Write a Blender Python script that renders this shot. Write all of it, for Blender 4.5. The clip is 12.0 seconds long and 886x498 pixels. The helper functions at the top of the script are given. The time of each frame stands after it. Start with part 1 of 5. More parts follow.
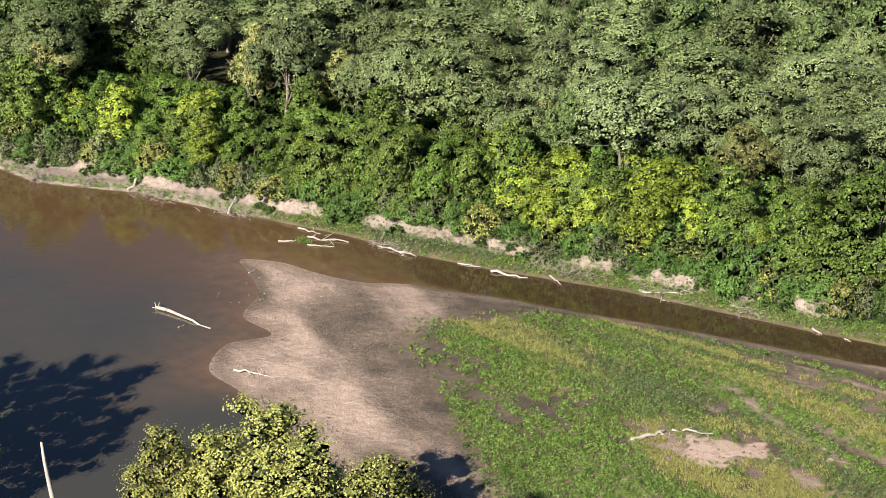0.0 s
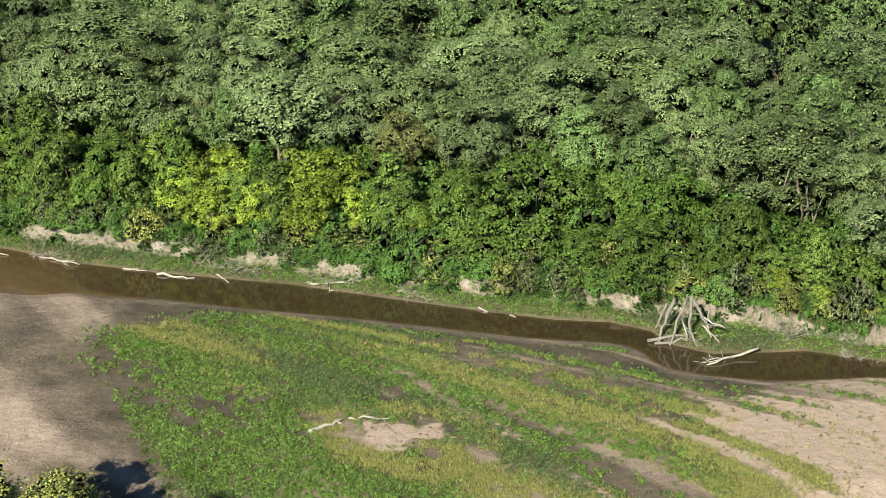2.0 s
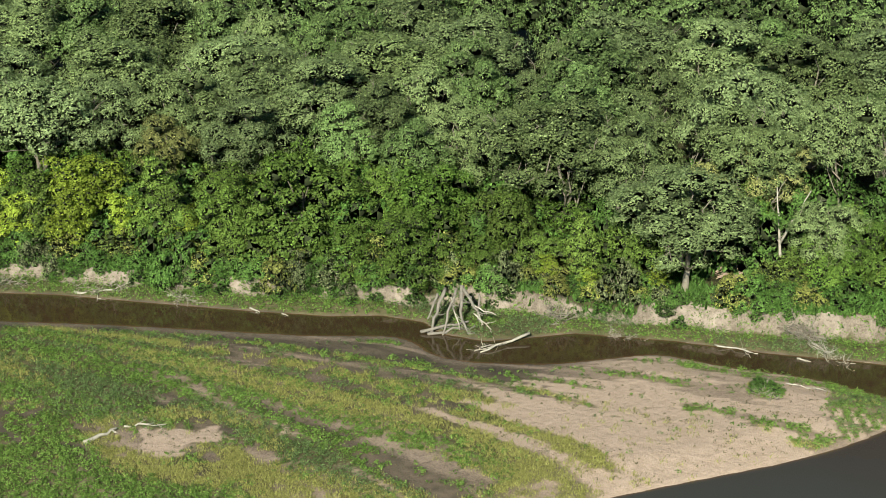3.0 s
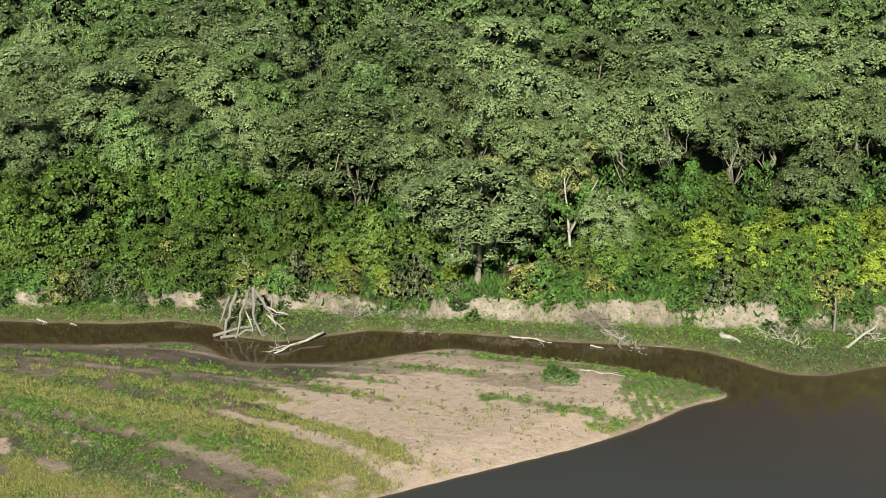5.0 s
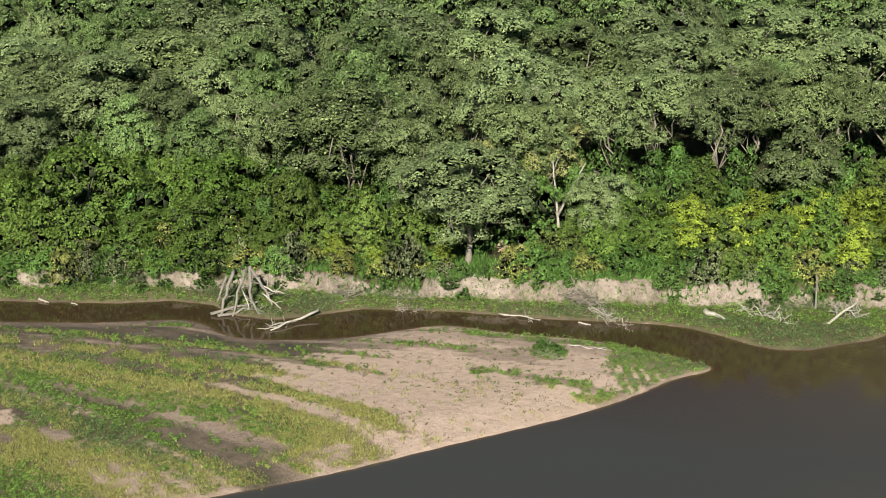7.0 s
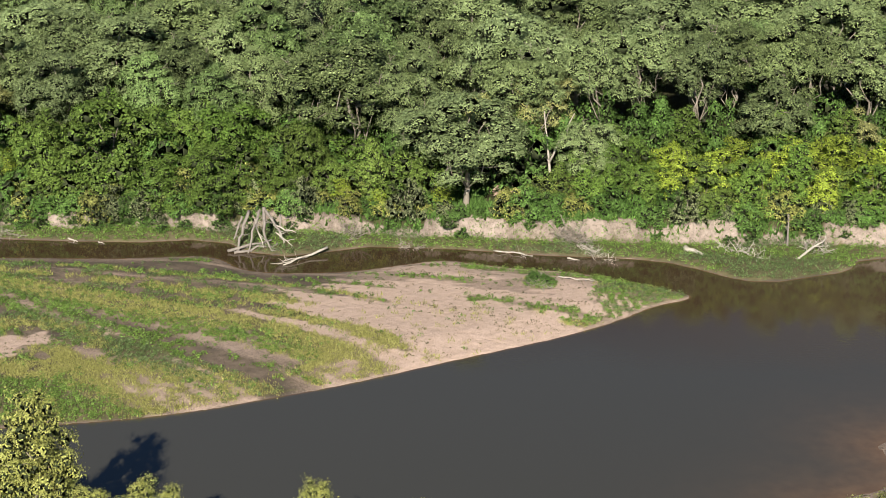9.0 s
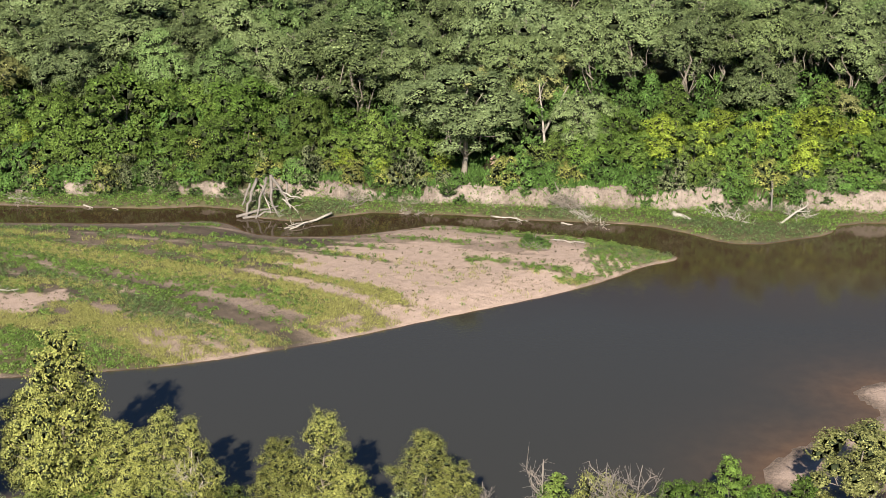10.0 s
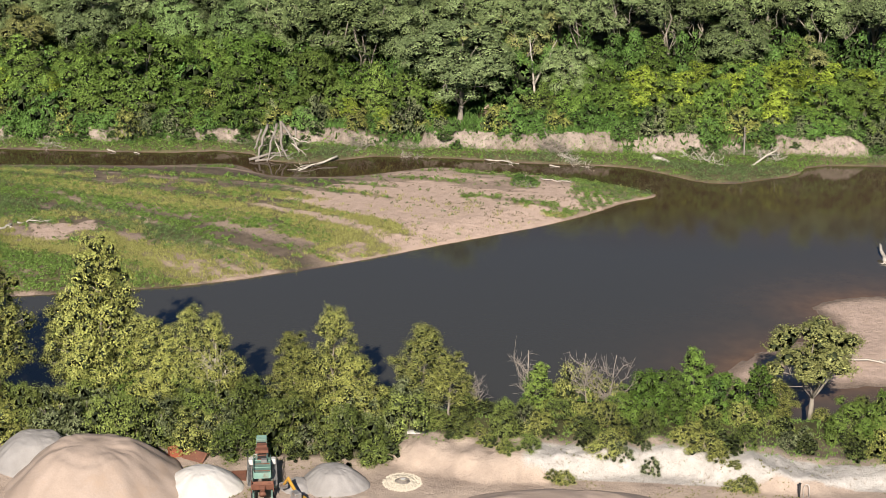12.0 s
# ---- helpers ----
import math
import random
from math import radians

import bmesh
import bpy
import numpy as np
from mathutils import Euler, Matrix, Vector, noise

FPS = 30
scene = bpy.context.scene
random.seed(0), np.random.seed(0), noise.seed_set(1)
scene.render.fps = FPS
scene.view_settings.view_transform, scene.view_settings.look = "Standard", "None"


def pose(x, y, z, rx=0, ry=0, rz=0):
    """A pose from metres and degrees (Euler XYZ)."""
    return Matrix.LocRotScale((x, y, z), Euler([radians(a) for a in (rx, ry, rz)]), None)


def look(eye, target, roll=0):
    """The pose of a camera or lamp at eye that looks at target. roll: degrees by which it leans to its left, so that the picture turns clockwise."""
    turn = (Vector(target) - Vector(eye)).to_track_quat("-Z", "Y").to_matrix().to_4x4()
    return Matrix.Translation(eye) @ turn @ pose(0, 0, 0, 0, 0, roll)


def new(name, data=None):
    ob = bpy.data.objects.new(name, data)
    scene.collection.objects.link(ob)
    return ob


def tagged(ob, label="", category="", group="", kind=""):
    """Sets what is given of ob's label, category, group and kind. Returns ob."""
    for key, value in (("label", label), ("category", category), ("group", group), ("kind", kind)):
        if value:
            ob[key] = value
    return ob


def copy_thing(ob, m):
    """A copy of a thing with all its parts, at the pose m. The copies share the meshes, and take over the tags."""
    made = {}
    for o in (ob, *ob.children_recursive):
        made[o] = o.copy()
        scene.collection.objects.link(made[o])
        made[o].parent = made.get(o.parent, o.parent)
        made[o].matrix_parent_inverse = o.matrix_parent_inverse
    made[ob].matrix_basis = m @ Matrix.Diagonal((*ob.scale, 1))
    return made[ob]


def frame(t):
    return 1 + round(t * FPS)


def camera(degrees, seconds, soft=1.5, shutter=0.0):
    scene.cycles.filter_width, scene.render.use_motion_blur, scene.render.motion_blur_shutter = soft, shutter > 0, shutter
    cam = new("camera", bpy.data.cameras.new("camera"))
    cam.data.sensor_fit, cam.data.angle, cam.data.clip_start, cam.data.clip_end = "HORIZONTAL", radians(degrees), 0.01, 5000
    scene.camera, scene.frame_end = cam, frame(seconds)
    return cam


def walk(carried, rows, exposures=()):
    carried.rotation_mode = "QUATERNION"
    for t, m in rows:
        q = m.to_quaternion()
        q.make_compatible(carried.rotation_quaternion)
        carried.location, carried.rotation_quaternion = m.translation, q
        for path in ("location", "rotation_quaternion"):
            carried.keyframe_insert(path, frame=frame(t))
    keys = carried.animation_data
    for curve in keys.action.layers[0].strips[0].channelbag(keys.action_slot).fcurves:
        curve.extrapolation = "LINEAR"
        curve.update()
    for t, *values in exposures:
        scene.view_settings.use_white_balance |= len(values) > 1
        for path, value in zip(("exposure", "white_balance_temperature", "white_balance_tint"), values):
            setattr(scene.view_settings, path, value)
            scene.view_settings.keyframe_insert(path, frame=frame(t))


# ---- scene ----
import collections
import itertools

cam = camera(26.24, 12.0, soft=0.7)
PATH = [
    (0, look((22.399, -88.542, 102.648), (-23.581, -7.808, 65.663), 0.03)),
    (0.5, look((22.337, -88.582, 102.788), (-20.818, -6.334, 65.736), 0.02)),
    (1, look((22.426, -88.662, 102.902), (-20.092, -6.096, 65.820), -0.02)),
    (1.5, look((22.684, -88.736, 102.955), (-15.836, -4.259, 65.808), 0.02)),
    (2, look((22.770, -88.874, 102.872), (-7.257, -1.070, 65.605), -0.00)),
    (2.5, look((22.657, -89.006, 102.735), (0.360, 1.036, 65.380), -0.03)),
    (3, look((22.524, -89.154, 102.574), (4.326, 1.817, 65.250), -0.03)),
    (3.5, look((22.529, -89.229, 102.302), (7.227, 2.300, 65.042), -0.07)),
    (3.7, look((22.555, -89.243, 102.146), (8.593, 2.519, 64.935), -0.07)),
    (5.3, look((23.908, -88.795, 98.510), (16.338, 4.202, 62.533), 0.17)),
    (5.5, look((23.989, -89.313, 98.288), (16.401, 3.730, 62.434), 0.15)),
    (6, look((24.155, -90.839, 97.826), (16.561, 2.285, 62.188), 0.12)),
    (6.5, look((24.292, -92.989, 97.495), (16.750, 0.163, 61.916), 0.14)),
    (8.5, look((26.188, -111.887, 97.372), (18.493, -18.788, 61.687), 0.02)),
    (9, look((26.692, -118.113, 97.166), (19.040, -25.011, 61.481), 0.03)),
    (9.5, look((27.227, -124.706, 96.993), (19.591, -31.606, 61.298), 0.02)),
    (10, look((27.767, -131.594, 96.874), (20.169, -38.493, 61.175), 0.03)),
    (10.5, look((28.350, -138.646, 96.763), (20.778, -45.562, 61.013), 0.10)),
    (11, look((28.951, -145.429, 96.641), (21.420, -52.376, 60.802), 0.10)),
    (11.5, look((29.448, -151.239, 96.555), (21.947, -58.197, 60.683), 0.13)),
    (12, look((29.949, -156.049, 96.670), (22.447, -63.010, 60.790), 0.10)),
]
# the film's own exposure and white balance drift on the way: seconds, stops, kelvin, tint
LIGHTING = [(0, 0.70, 6500, 12), (1, 0.56, 6500, 5), (2, 0.53, 6500, -3), (3, 0.33, 6500, -5), (3.7, 0.30, 6500, -5), (5.5, 0.36, 6500, -2), (6.5, 0.34, 6500, 2),
            (8.5, 0.45, 6500, 8), (10, 0.48, 6500, 11), (11, 0.50, 6500, 10), (12, 0.36, 6500, 12)]
walk(cam, PATH, LIGHTING)

# ---- world, sun, exposure ----
SUN_EL, SUN_AZ = 31.5, 181.5   # height above the horizon; bearing clockwise from +y
world = bpy.data.worlds.new("sky")
scene.world = world
world.use_nodes = True
wn = world.node_tree.nodes
sky = wn.new("ShaderNodeTexSky")
sky.sky_type = "NISHITA"
sky.sun_disc = False
sky.sun_elevation = radians(SUN_EL)
sky.sun_rotation = radians(SUN_AZ)
sky.air_density, sky.dust_density, sky.ozone_density = 0.7, 0.0, 4.0
world.node_tree.links.new(sky.outputs[0], wn["Background"].inputs[0])
wn["Background"].inputs[1].default_value = 0.043
sun = new("sun", bpy.data.lights.new("sun", "SUN"))
sun.data.energy, sun.data.angle, sun.data.color = 5.0, radians(0.53), (1.0, 0.92, 0.81)
sa, se = radians(SUN_AZ), radians(SUN_EL)
sun.matrix_world = look((math.sin(sa) * math.cos(se) * 300, math.cos(sa) * math.cos(se) * 300, math.sin(se) * 300), (0, 0, 0))

# ---- small numeric tools ----
def hash2(ix, iy, s):
    n = (ix.astype(np.int64) * 374761393 + iy.astype(np.int64) * 668265263 + s * 974634777) & 0x7FFFFFFF
    n = ((n ^ (n >> 13)) * 1274126177) & 0x7FFFFFFF
    return ((n ^ (n >> 16)) & 0xFFFF) / 65535.0


def vnoise(x, y, s=0):
    """Smooth value noise, 0 to 1."""
    ix, iy = np.floor(x), np.floor(y)
    fx, fy = x - ix, y - iy
    fx, fy = fx * fx * (3 - 2 * fx), fy * fy * (3 - 2 * fy)
    a, b = hash2(ix, iy, s), hash2(ix + 1, iy, s)
    c, d = hash2(ix, iy + 1, s), hash2(ix + 1, iy + 1, s)
    return (a * (1 - fx) + b * fx) * (1 - fy) + (c * (1 - fx) + d * fx) * fy


def fbm(x, y, s=0, octaves=4):
    t, a, n = 0.0, 0.5, 0.0
    for k in range(octaves):
        t = t + a * vnoise(x * 2 ** k, y * 2 ** k, s + k)
        n += a
        a *= 0.5
    return t / n


def smooth(a, b, v):
    t = np.clip((v - a) / (b - a), 0, 1)
    return t * t * (3 - 2 * t)


def outline(pts, steps=5):
    """A closed smooth curve through control points."""
    p = np.array(pts, float)
    out = []
    for i in range(len(p)):
        a, b, c, d = p[i - 1], p[i], p[(i + 1) % len(p)], p[(i + 2) % len(p)]
        for k in range(steps):
            t = k / steps
            out.append(0.5 * (2 * b + (c - a) * t + (2 * a - 5 * b + 4 * c - d) * t * t + (3 * b - a - 3 * c + d) * t ** 3))
    return np.array(out)


def inside(poly, x, y):
    """Signed distance to a closed curve, positive inside."""
    x, y = np.asarray(x, float), np.asarray(y, float)
    best = np.full(x.shape, 1e9)
    odd = np.zeros(x.shape, bool)
    for (ax, ay), (bx, by) in zip(poly, np.roll(poly, -1, 0)):
        dx, dy = bx - ax, by - ay
        t = np.clip(((x - ax) * dx + (y - ay) * dy) / (dx * dx + dy * dy + 1e-9), 0, 1)
        best = np.minimum(best, np.hypot(x - ax - t * dx, y - ay - t * dy))
        cross = ((ay > y) != (by > y)) & (x < dx * (y - ay) / (dy + 1e-12) + ax)
        odd ^= cross
    return np.where(odd, best, -best)


# ---- the lie of the land ----
BAR = outline([(-128.5, 117.5), (-122.6, 119.5), (-116.3, 118.7), (-108.9, 118.9), (-103, 121.5), (-96.5, 122.3), (-88, 123.8),
               (-80, 124.3), (-65, 126), (-49, 127.1), (-39.4, 127.7), (-29, 129.5), (-25, 128.5), (-22.5, 126), (-19, 124.3),
               (-13, 124.3), (-6, 125.6), (0, 128.2), (6.6, 130.7), (15.3, 128.9), (26, 127.3), (36.6, 122.8), (40.4, 119.9),
               (35.3, 116.1), (30.6, 111.1), (23.5, 105.2), (10.1, 96.6), (-2.6, 88.4), (-13, 82.8), (-17.2, 80.6), (-26.9, 76.9),
               (-45, 72.4), (-60, 69), (-76, 66), (-88, 70.5), (-99.5, 79.5), (-104, 82.3), (-110.4, 85.2), (-113, 92.5),
               (-109.6, 98), (-116.4, 101), (-119, 108.4), (-124.6, 114)])
SPIT = outline([(47.6, 55), (52.2, 62), (59, 67), (62.3, 72), (60, 77.3), (64.8, 80.6), (76, 82.5), (110, 84), (140, 70), (120, 52),
                (90, 50), (66, 53.5), (52, 51)])


def north_shore(x):
    return np.interp(x, [-600, -185, -176, -160, -120, -108, -95, -76, -50, -38, -31, -25, -22, -16, -11, -5, 8, 20, 33, 38, 42, 46, 49, 53, 58, 61.5, 63.3, 64.5, 68, 120, 600],
                     [132, 130.2, 128, 132, 133, 131.5, 132, 134.2, 134, 134.4, 136, 135, 131.8, 130.6, 132.6, 135.3, 135.4, 134, 133.6, 132.6, 130.4, 127.6, 126.5, 126.8, 129.2, 130.8, 132.4, 135.4, 136.8, 139, 150])


def cliff_line(x):
    return np.interp(x, [-600, -190, -170, -130, -60, -22, 0, 23, 46, 70, 600], [135, 133.2, 134.6, 136, 137.6, 139.4, 138.6, 138.4, 138.9, 140, 152])


def south_shore(x):
    return np.interp(x, [-600, -110, -80, -50, -30, 0, 20, 40, 55, 66, 120, 600], [40, 44, 45, 44, 43, 42.5, 39.5, 40.5, 43, 46, 47, 40])


def land(x, y):
    """Height of the ground over the water."""
    x, y = np.asarray(x, float), np.asarray(y, float)
    bed = -1.6 + 0 * x
    n1, n2 = fbm(x * 0.09, y * 0.09, 3), fbm(x * 0.45, y * 0.45, 9)
    # the long bar: a gentle rise, steeper along its river side, very flat at its head
    d = inside(BAR, x, y)
    west = smooth(-80, -112, x)
    slope = 0.16 * (1 - west) + 0.03 * west
    rise = np.minimum(np.abs(d) * slope, 0.75 + 0.5 * n1 - 0.55 * west) * np.sign(d)
    bar = np.where(d > 0, 0.06 * (1 - west) + rise, np.maximum(rise * (1.0 + 5.0 * (1 - west)), bed)) + (n2 - 0.5) * 0.16 * smooth(0.0, 3.0, np.abs(d))
    # low sand spit on the near side
    d2 = inside(SPIT, x, y)
    spit = np.where(d2 > 0, 0.05 + np.minimum(d2 * 0.05, 0.5), np.maximum(d2 * 0.035, bed)) + (n2 - 0.5) * 0.1
    # far bank: grassy toe, cut earth face, forest floor
    e = y - north_shore(x)
    c = y - cliff_line(x) + (fbm(x * 0.22, x * 0 + 1.5, 21, 3) - 0.5) * 2.6 + (fbm(x * 0.8, y * 0.25, 23, 3) - 0.5) * 1.6
    toe = np.where(e > 0, np.minimum(e * 0.28, 0.6) + 0.1 * n2, np.maximum(e * 1.0, bed))
    top = 2.5 + 1.0 * smooth(-60, 30, x) + 1.2 * (n1 - 0.5)
    gully = smooth(0.55, 0.68, fbm(x * 0.16, x * 0 + 4, 31, 2))
    north = toe + (top - 0.6) * smooth(0.0, 1.0 + 4.0 * gully + 0.8 * n2, c) * (e > 0) + 0.012 * np.clip(e - 6, 0, 400)
    # near bank: rises to the yard, with a cut berm on the yard's edge
    f = south_shore(x) - y
    yard = 3.0 + 0.5 * (fbm(x * 0.07, y * 0.07, 5) - 0.5)
    berm_x = smooth(8, 13, x) * (1 - 0.55 * smooth(49, 53, x))
    edge = 22.6 + 1.6 * np.sin(x * 0.21) + 1.2 * (fbm(x * 0.35, x * 0 + 2, 7, 3) - 0.5)
    berm = berm_x * (2.1 + 1.6 * (fbm(x * 0.45, y * 0.15, 11) - 0.5) + 0.9 * (fbm(x * 1.0, y * 0.9, 15, 2) - 0.5)) * smooth(edge - 1.2, edge + 0.5, y + 1.6 * (fbm(x * 0.9, y * 0.3, 13, 3) - 0.5))
    south = np.where(f > 0, np.minimum(f * 0.42, yard), np.maximum(f * 0.35, bed)) + (berm + 0.3 * (n2 - 0.5)) * smooth(2, 9, f)
    return np.maximum.reduce([bed, bar, spit, north, south])


def spans(parts):
    out = []
    for a, b, n in parts:
        out.append(np.linspace(a, b, n, endpoint=False))
    return np.concatenate(out + [[parts[-1][1]]])


GX = spans([(-3500, -700, 8), (-700, -230, 24), (-230, -140, 70), (-140, 72, 320), (72, 110, 24), (110, 500, 24), (500, 3500, 8)])
GY = spans([(-3500, -500, 8), (-500, -10, 20), (-10, 8, 10), (8, 28, 44), (28, 66, 36), (66, 144, 150), (144, 160, 16), (160, 320, 40), (320, 800, 20), (800, 4200, 10)])
XX, YY = np.meshgrid(GX, GY)
ZZ = land(XX, YY)


def zat(x, y):
    i, j = int(np.clip(np.searchsorted(GX, x) - 1, 0, len(GX) - 2)), int(np.clip(np.searchsorted(GY, y) - 1, 0, len(GY) - 2))
    u, v = (x - GX[i]) / (GX[i + 1] - GX[i]), (y - GY[j]) / (GY[j + 1] - GY[j])
    return float((ZZ[j, i] * (1 - u) + ZZ[j, i + 1] * u) * (1 - v) + (ZZ[j + 1, i] * (1 - u) + ZZ[j + 1, i + 1] * u) * v)


# ---- materials ----
class Nodes:
    def __init__(self, name):
        self.mat = bpy.data.materials.new(name)
        self.mat.use_nodes = True
        self.tree = self.mat.node_tree
        self.tree.nodes.clear()
        self.out = self.add("ShaderNodeOutputMaterial")

    def add(self, kind, props=None, **inputs):
        n = self.tree.nodes.new("ShaderNode" + kind if not kind.startswith("ShaderNode") else kind)
        for k, v in (props or {}).items():
            if k == "blend_type":
                n.blend_type = v
            elif k == "data_type":
                n.data_type = v
            elif k == "operation":
                n.operation = v
            elif k == "attribute_name":
                n.attribute_name = v
        for k, v in inputs.items():
            key = int(k[1:]) if k[0] == "i" and k[1:].isdigit() else k.replace("_", " ")
            s = n.inputs[key]
            if hasattr(v, "is_output"):
                self.tree.links.new(v, s)
            else:
                s.default_value = v
        return n

    def attr(self, name):
        return self.add("Attribute", {"attribute_name": name}).outputs["Fac"]

    def coord(self, which="Object"):
        return self.add("TexCoord").outputs[which]

    def noise(self, vec, scale, detail=4.0, rough=0.55):
        return self.add("TexNoise", Vector=vec, Scale=scale, Detail=detail, Roughness=rough).outputs["Fac"]

    def ramp(self, v, a, b):
        return self.add("MapRange", i0=v, i1=a, i2=b, i3=0.0, i4=1.0).outputs[0]

    def math(self, op, a, b=0.0):
        return self.add("Math", {"operation": op}, i0=a, i1=b).outputs[0]

    def mix(self, f, a, b, how="MIX"):
        n = self.add("Mix", {"data_type": "RGBA", "blend_type": how})
        for s, v in ((n.inputs[0], f), (n.inputs[6], a), (n.inputs[7], b)):
            if hasattr(v, "is_output"):
                self.tree.links.new(v, s)
            else:
                s.default_value = (*v, 1) if isinstance(v, tuple) and len(v) == 3 else v
        return n.outputs[2]

    def bump(self, h, strength, dist):
        return self.add("Bump", Height=h, Strength=strength, Distance=dist).outputs[0]

    def finish(self, shader):
        self.tree.links.new(shader, self.out.inputs[0])
        return self.mat


def leaf_material(name, dark, light, tint, thin=0.10, gloss=0.15):
    m = Nodes(name)
    p = m.coord()
    isl = m.add("NewGeometry").outputs["Random Per Island"]
    tree = m.math("FRACT", m.math("ADD", m.attr("tint"), m.add("ObjectInfo").outputs["Random"]))
    f = m.math("MULTIPLY_ADD", m.noise(p, 0.5, 3.0), 0.9)
    f.node.inputs[2].default_value = -0.2
    c = m.mix(m.math("ADD", f, m.math("MULTIPLY", isl, 0.35)), dark, light)
    c = m.mix(m.math("MULTIPLY", tree, 0.7), c, tint)
    k = m.add("MapRange", i0=m.math("FRACT", m.math("MULTIPLY", tree, 7.31)), i1=0.0, i2=1.0, i3=0.58, i4=1.30).outputs[0]
    c = m.mix(1.0, c, m.add("CombineColor", i0=k, i1=k, i2=k).outputs[0], "MULTIPLY")
    c = m.mix(m.ramp(isl, 0.9, 1.0), c, tuple(min(1, v * 1.25) for v in light))
    # random leaf mottle; its darker spots also stand in for small shaded gaps
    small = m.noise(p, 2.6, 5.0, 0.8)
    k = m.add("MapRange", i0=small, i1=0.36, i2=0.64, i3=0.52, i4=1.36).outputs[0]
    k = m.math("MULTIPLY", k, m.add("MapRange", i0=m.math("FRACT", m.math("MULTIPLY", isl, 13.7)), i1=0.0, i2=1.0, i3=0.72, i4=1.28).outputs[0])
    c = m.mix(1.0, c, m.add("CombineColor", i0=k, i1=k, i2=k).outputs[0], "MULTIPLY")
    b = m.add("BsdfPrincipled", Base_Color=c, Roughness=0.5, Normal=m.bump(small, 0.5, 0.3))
    b.inputs["Specular IOR Level"].default_value = gloss
    t = m.add("BsdfTranslucent", Color=m.mix(0.5, c, (light[0] * 1.3, light[1] * 1.5, light[2] * 0.5)))
    return m.finish(m.add("MixShader", i0=thin, i1=b.outputs[0], i2=t.outputs[0]).outputs[0])


def rough_material(name, a, b, scale=3.0, rough=0.85, c=None, bump=0.3, metal=0.0, fine=40.0):
    """Two tones mingled at two sizes, with a third as stains."""
    m = Nodes(name)
    p = m.coord()
    col = m.mix(m.ramp(m.noise(p, scale), 0.3, 0.7), a, b)
    col = m.mix(m.math("MULTIPLY", m.noise(p, fine, 2.0), 0.5), col, tuple(v * 0.6 for v in a))
    if c:
        col = m.mix(m.ramp(m.noise(p, scale * 0.6, 6.0, 0.7), 0.55, 0.68), col, c)
    s = m.add("BsdfPrincipled", Base_Color=col, Roughness=rough, Metallic=metal, Normal=m.bump(m.noise(p, fine * 0.5), bump, 0.05))
    return m.finish(s.outputs[0])


M_COTTON = leaf_material("cottonwood_leaves", (0.140, 0.190, 0.068), (0.355, 0.445, 0.185), (0.272, 0.35, 0.165))
M_COTTON_FAR = leaf_material("far_cottonwood_leaves", (0.120, 0.185, 0.062), (0.315, 0.43, 0.165), (0.22, 0.335, 0.11))
M_COTTON_YELLOW = leaf_material("yellowing_cottonwood_leaves", (0.285, 0.31, 0.0968), (0.546, 0.554, 0.218), (0.432, 0.444, 0.182))
M_GREEN = leaf_material("maple_leaves", (0.0891, 0.163, 0.028), (0.223, 0.363, 0.07), (0.234, 0.305, 0.077))
M_VINE = leaf_material("vine_leaves", (0.0701, 0.144, 0.0321), (0.184, 0.339, 0.0729), (0.162, 0.265, 0.0729))
M_LIME = leaf_material("lime_green_leaves", (0.23, 0.32, 0.045), (0.47, 0.57, 0.085), (0.40, 0.50, 0.08), thin=0.2)
M_OLIVE = leaf_material("olive_leaves", (0.225, 0.245, 0.06), (0.53, 0.54, 0.165), (0.39, 0.42, 0.13))
M_DUSTY = leaf_material("dusty_willow_leaves", (0.161, 0.196, 0.0907), (0.346, 0.391, 0.205), (0.253, 0.288, 0.145))
M_GRASS = leaf_material("green_weeds", (0.118, 0.205, 0.045), (0.25, 0.385, 0.09), (0.22, 0.325, 0.08), thin=0.12)
M_BLUEGRASS = leaf_material("bluish_sedge", (0.105, 0.165, 0.062), (0.23, 0.32, 0.125), (0.18, 0.25, 0.095), thin=0.12)
M_DRYGRASS = leaf_material("dry_grass", (0.23, 0.22, 0.075), (0.44, 0.41, 0.16), (0.32, 0.33, 0.10), thin=0.12)
M_DRYWEED = leaf_material("withered_weeds", (0.11, 0.10, 0.05), (0.24, 0.21, 0.12), (0.16, 0.17, 0.07), thin=0.1)
M_BANK = leaf_material("bank_shrub_leaves", (0.125, 0.185, 0.042), (0.29, 0.375, 0.095), (0.29, 0.32, 0.095))
M_BARK = rough_material("grey_bark", (0.30, 0.26, 0.21), (0.42, 0.37, 0.30), 1.2, c=(0.16, 0.14, 0.11))
M_DARKBARK = rough_material("dark_bark", (0.14, 0.115, 0.085), (0.22, 0.19, 0.15), 1.2)
M_DRIFT = rough_material("bleached_driftwood", (0.50, 0.45, 0.38), (0.70, 0.65, 0.57), 1.5, c=(0.30, 0.25, 0.20))
M_GREYWOOD = rough_material("weathered_grey_wood", (0.25, 0.22, 0.19), (0.37, 0.33, 0.29), 1.5, c=(0.16, 0.14, 0.115))
# near-black cores of the crowns: the shade in leaf gaps put into colour
M_CORE_SHADE = rough_material("shaded_crown_core", (0.030, 0.040, 0.014), (0.055, 0.075, 0.022), 3.0, bump=0.9, fine=8.0)
M_TWIG = rough_material("dead_twigs", (0.33, 0.28, 0.23), (0.45, 0.40, 0.34), 2.0)


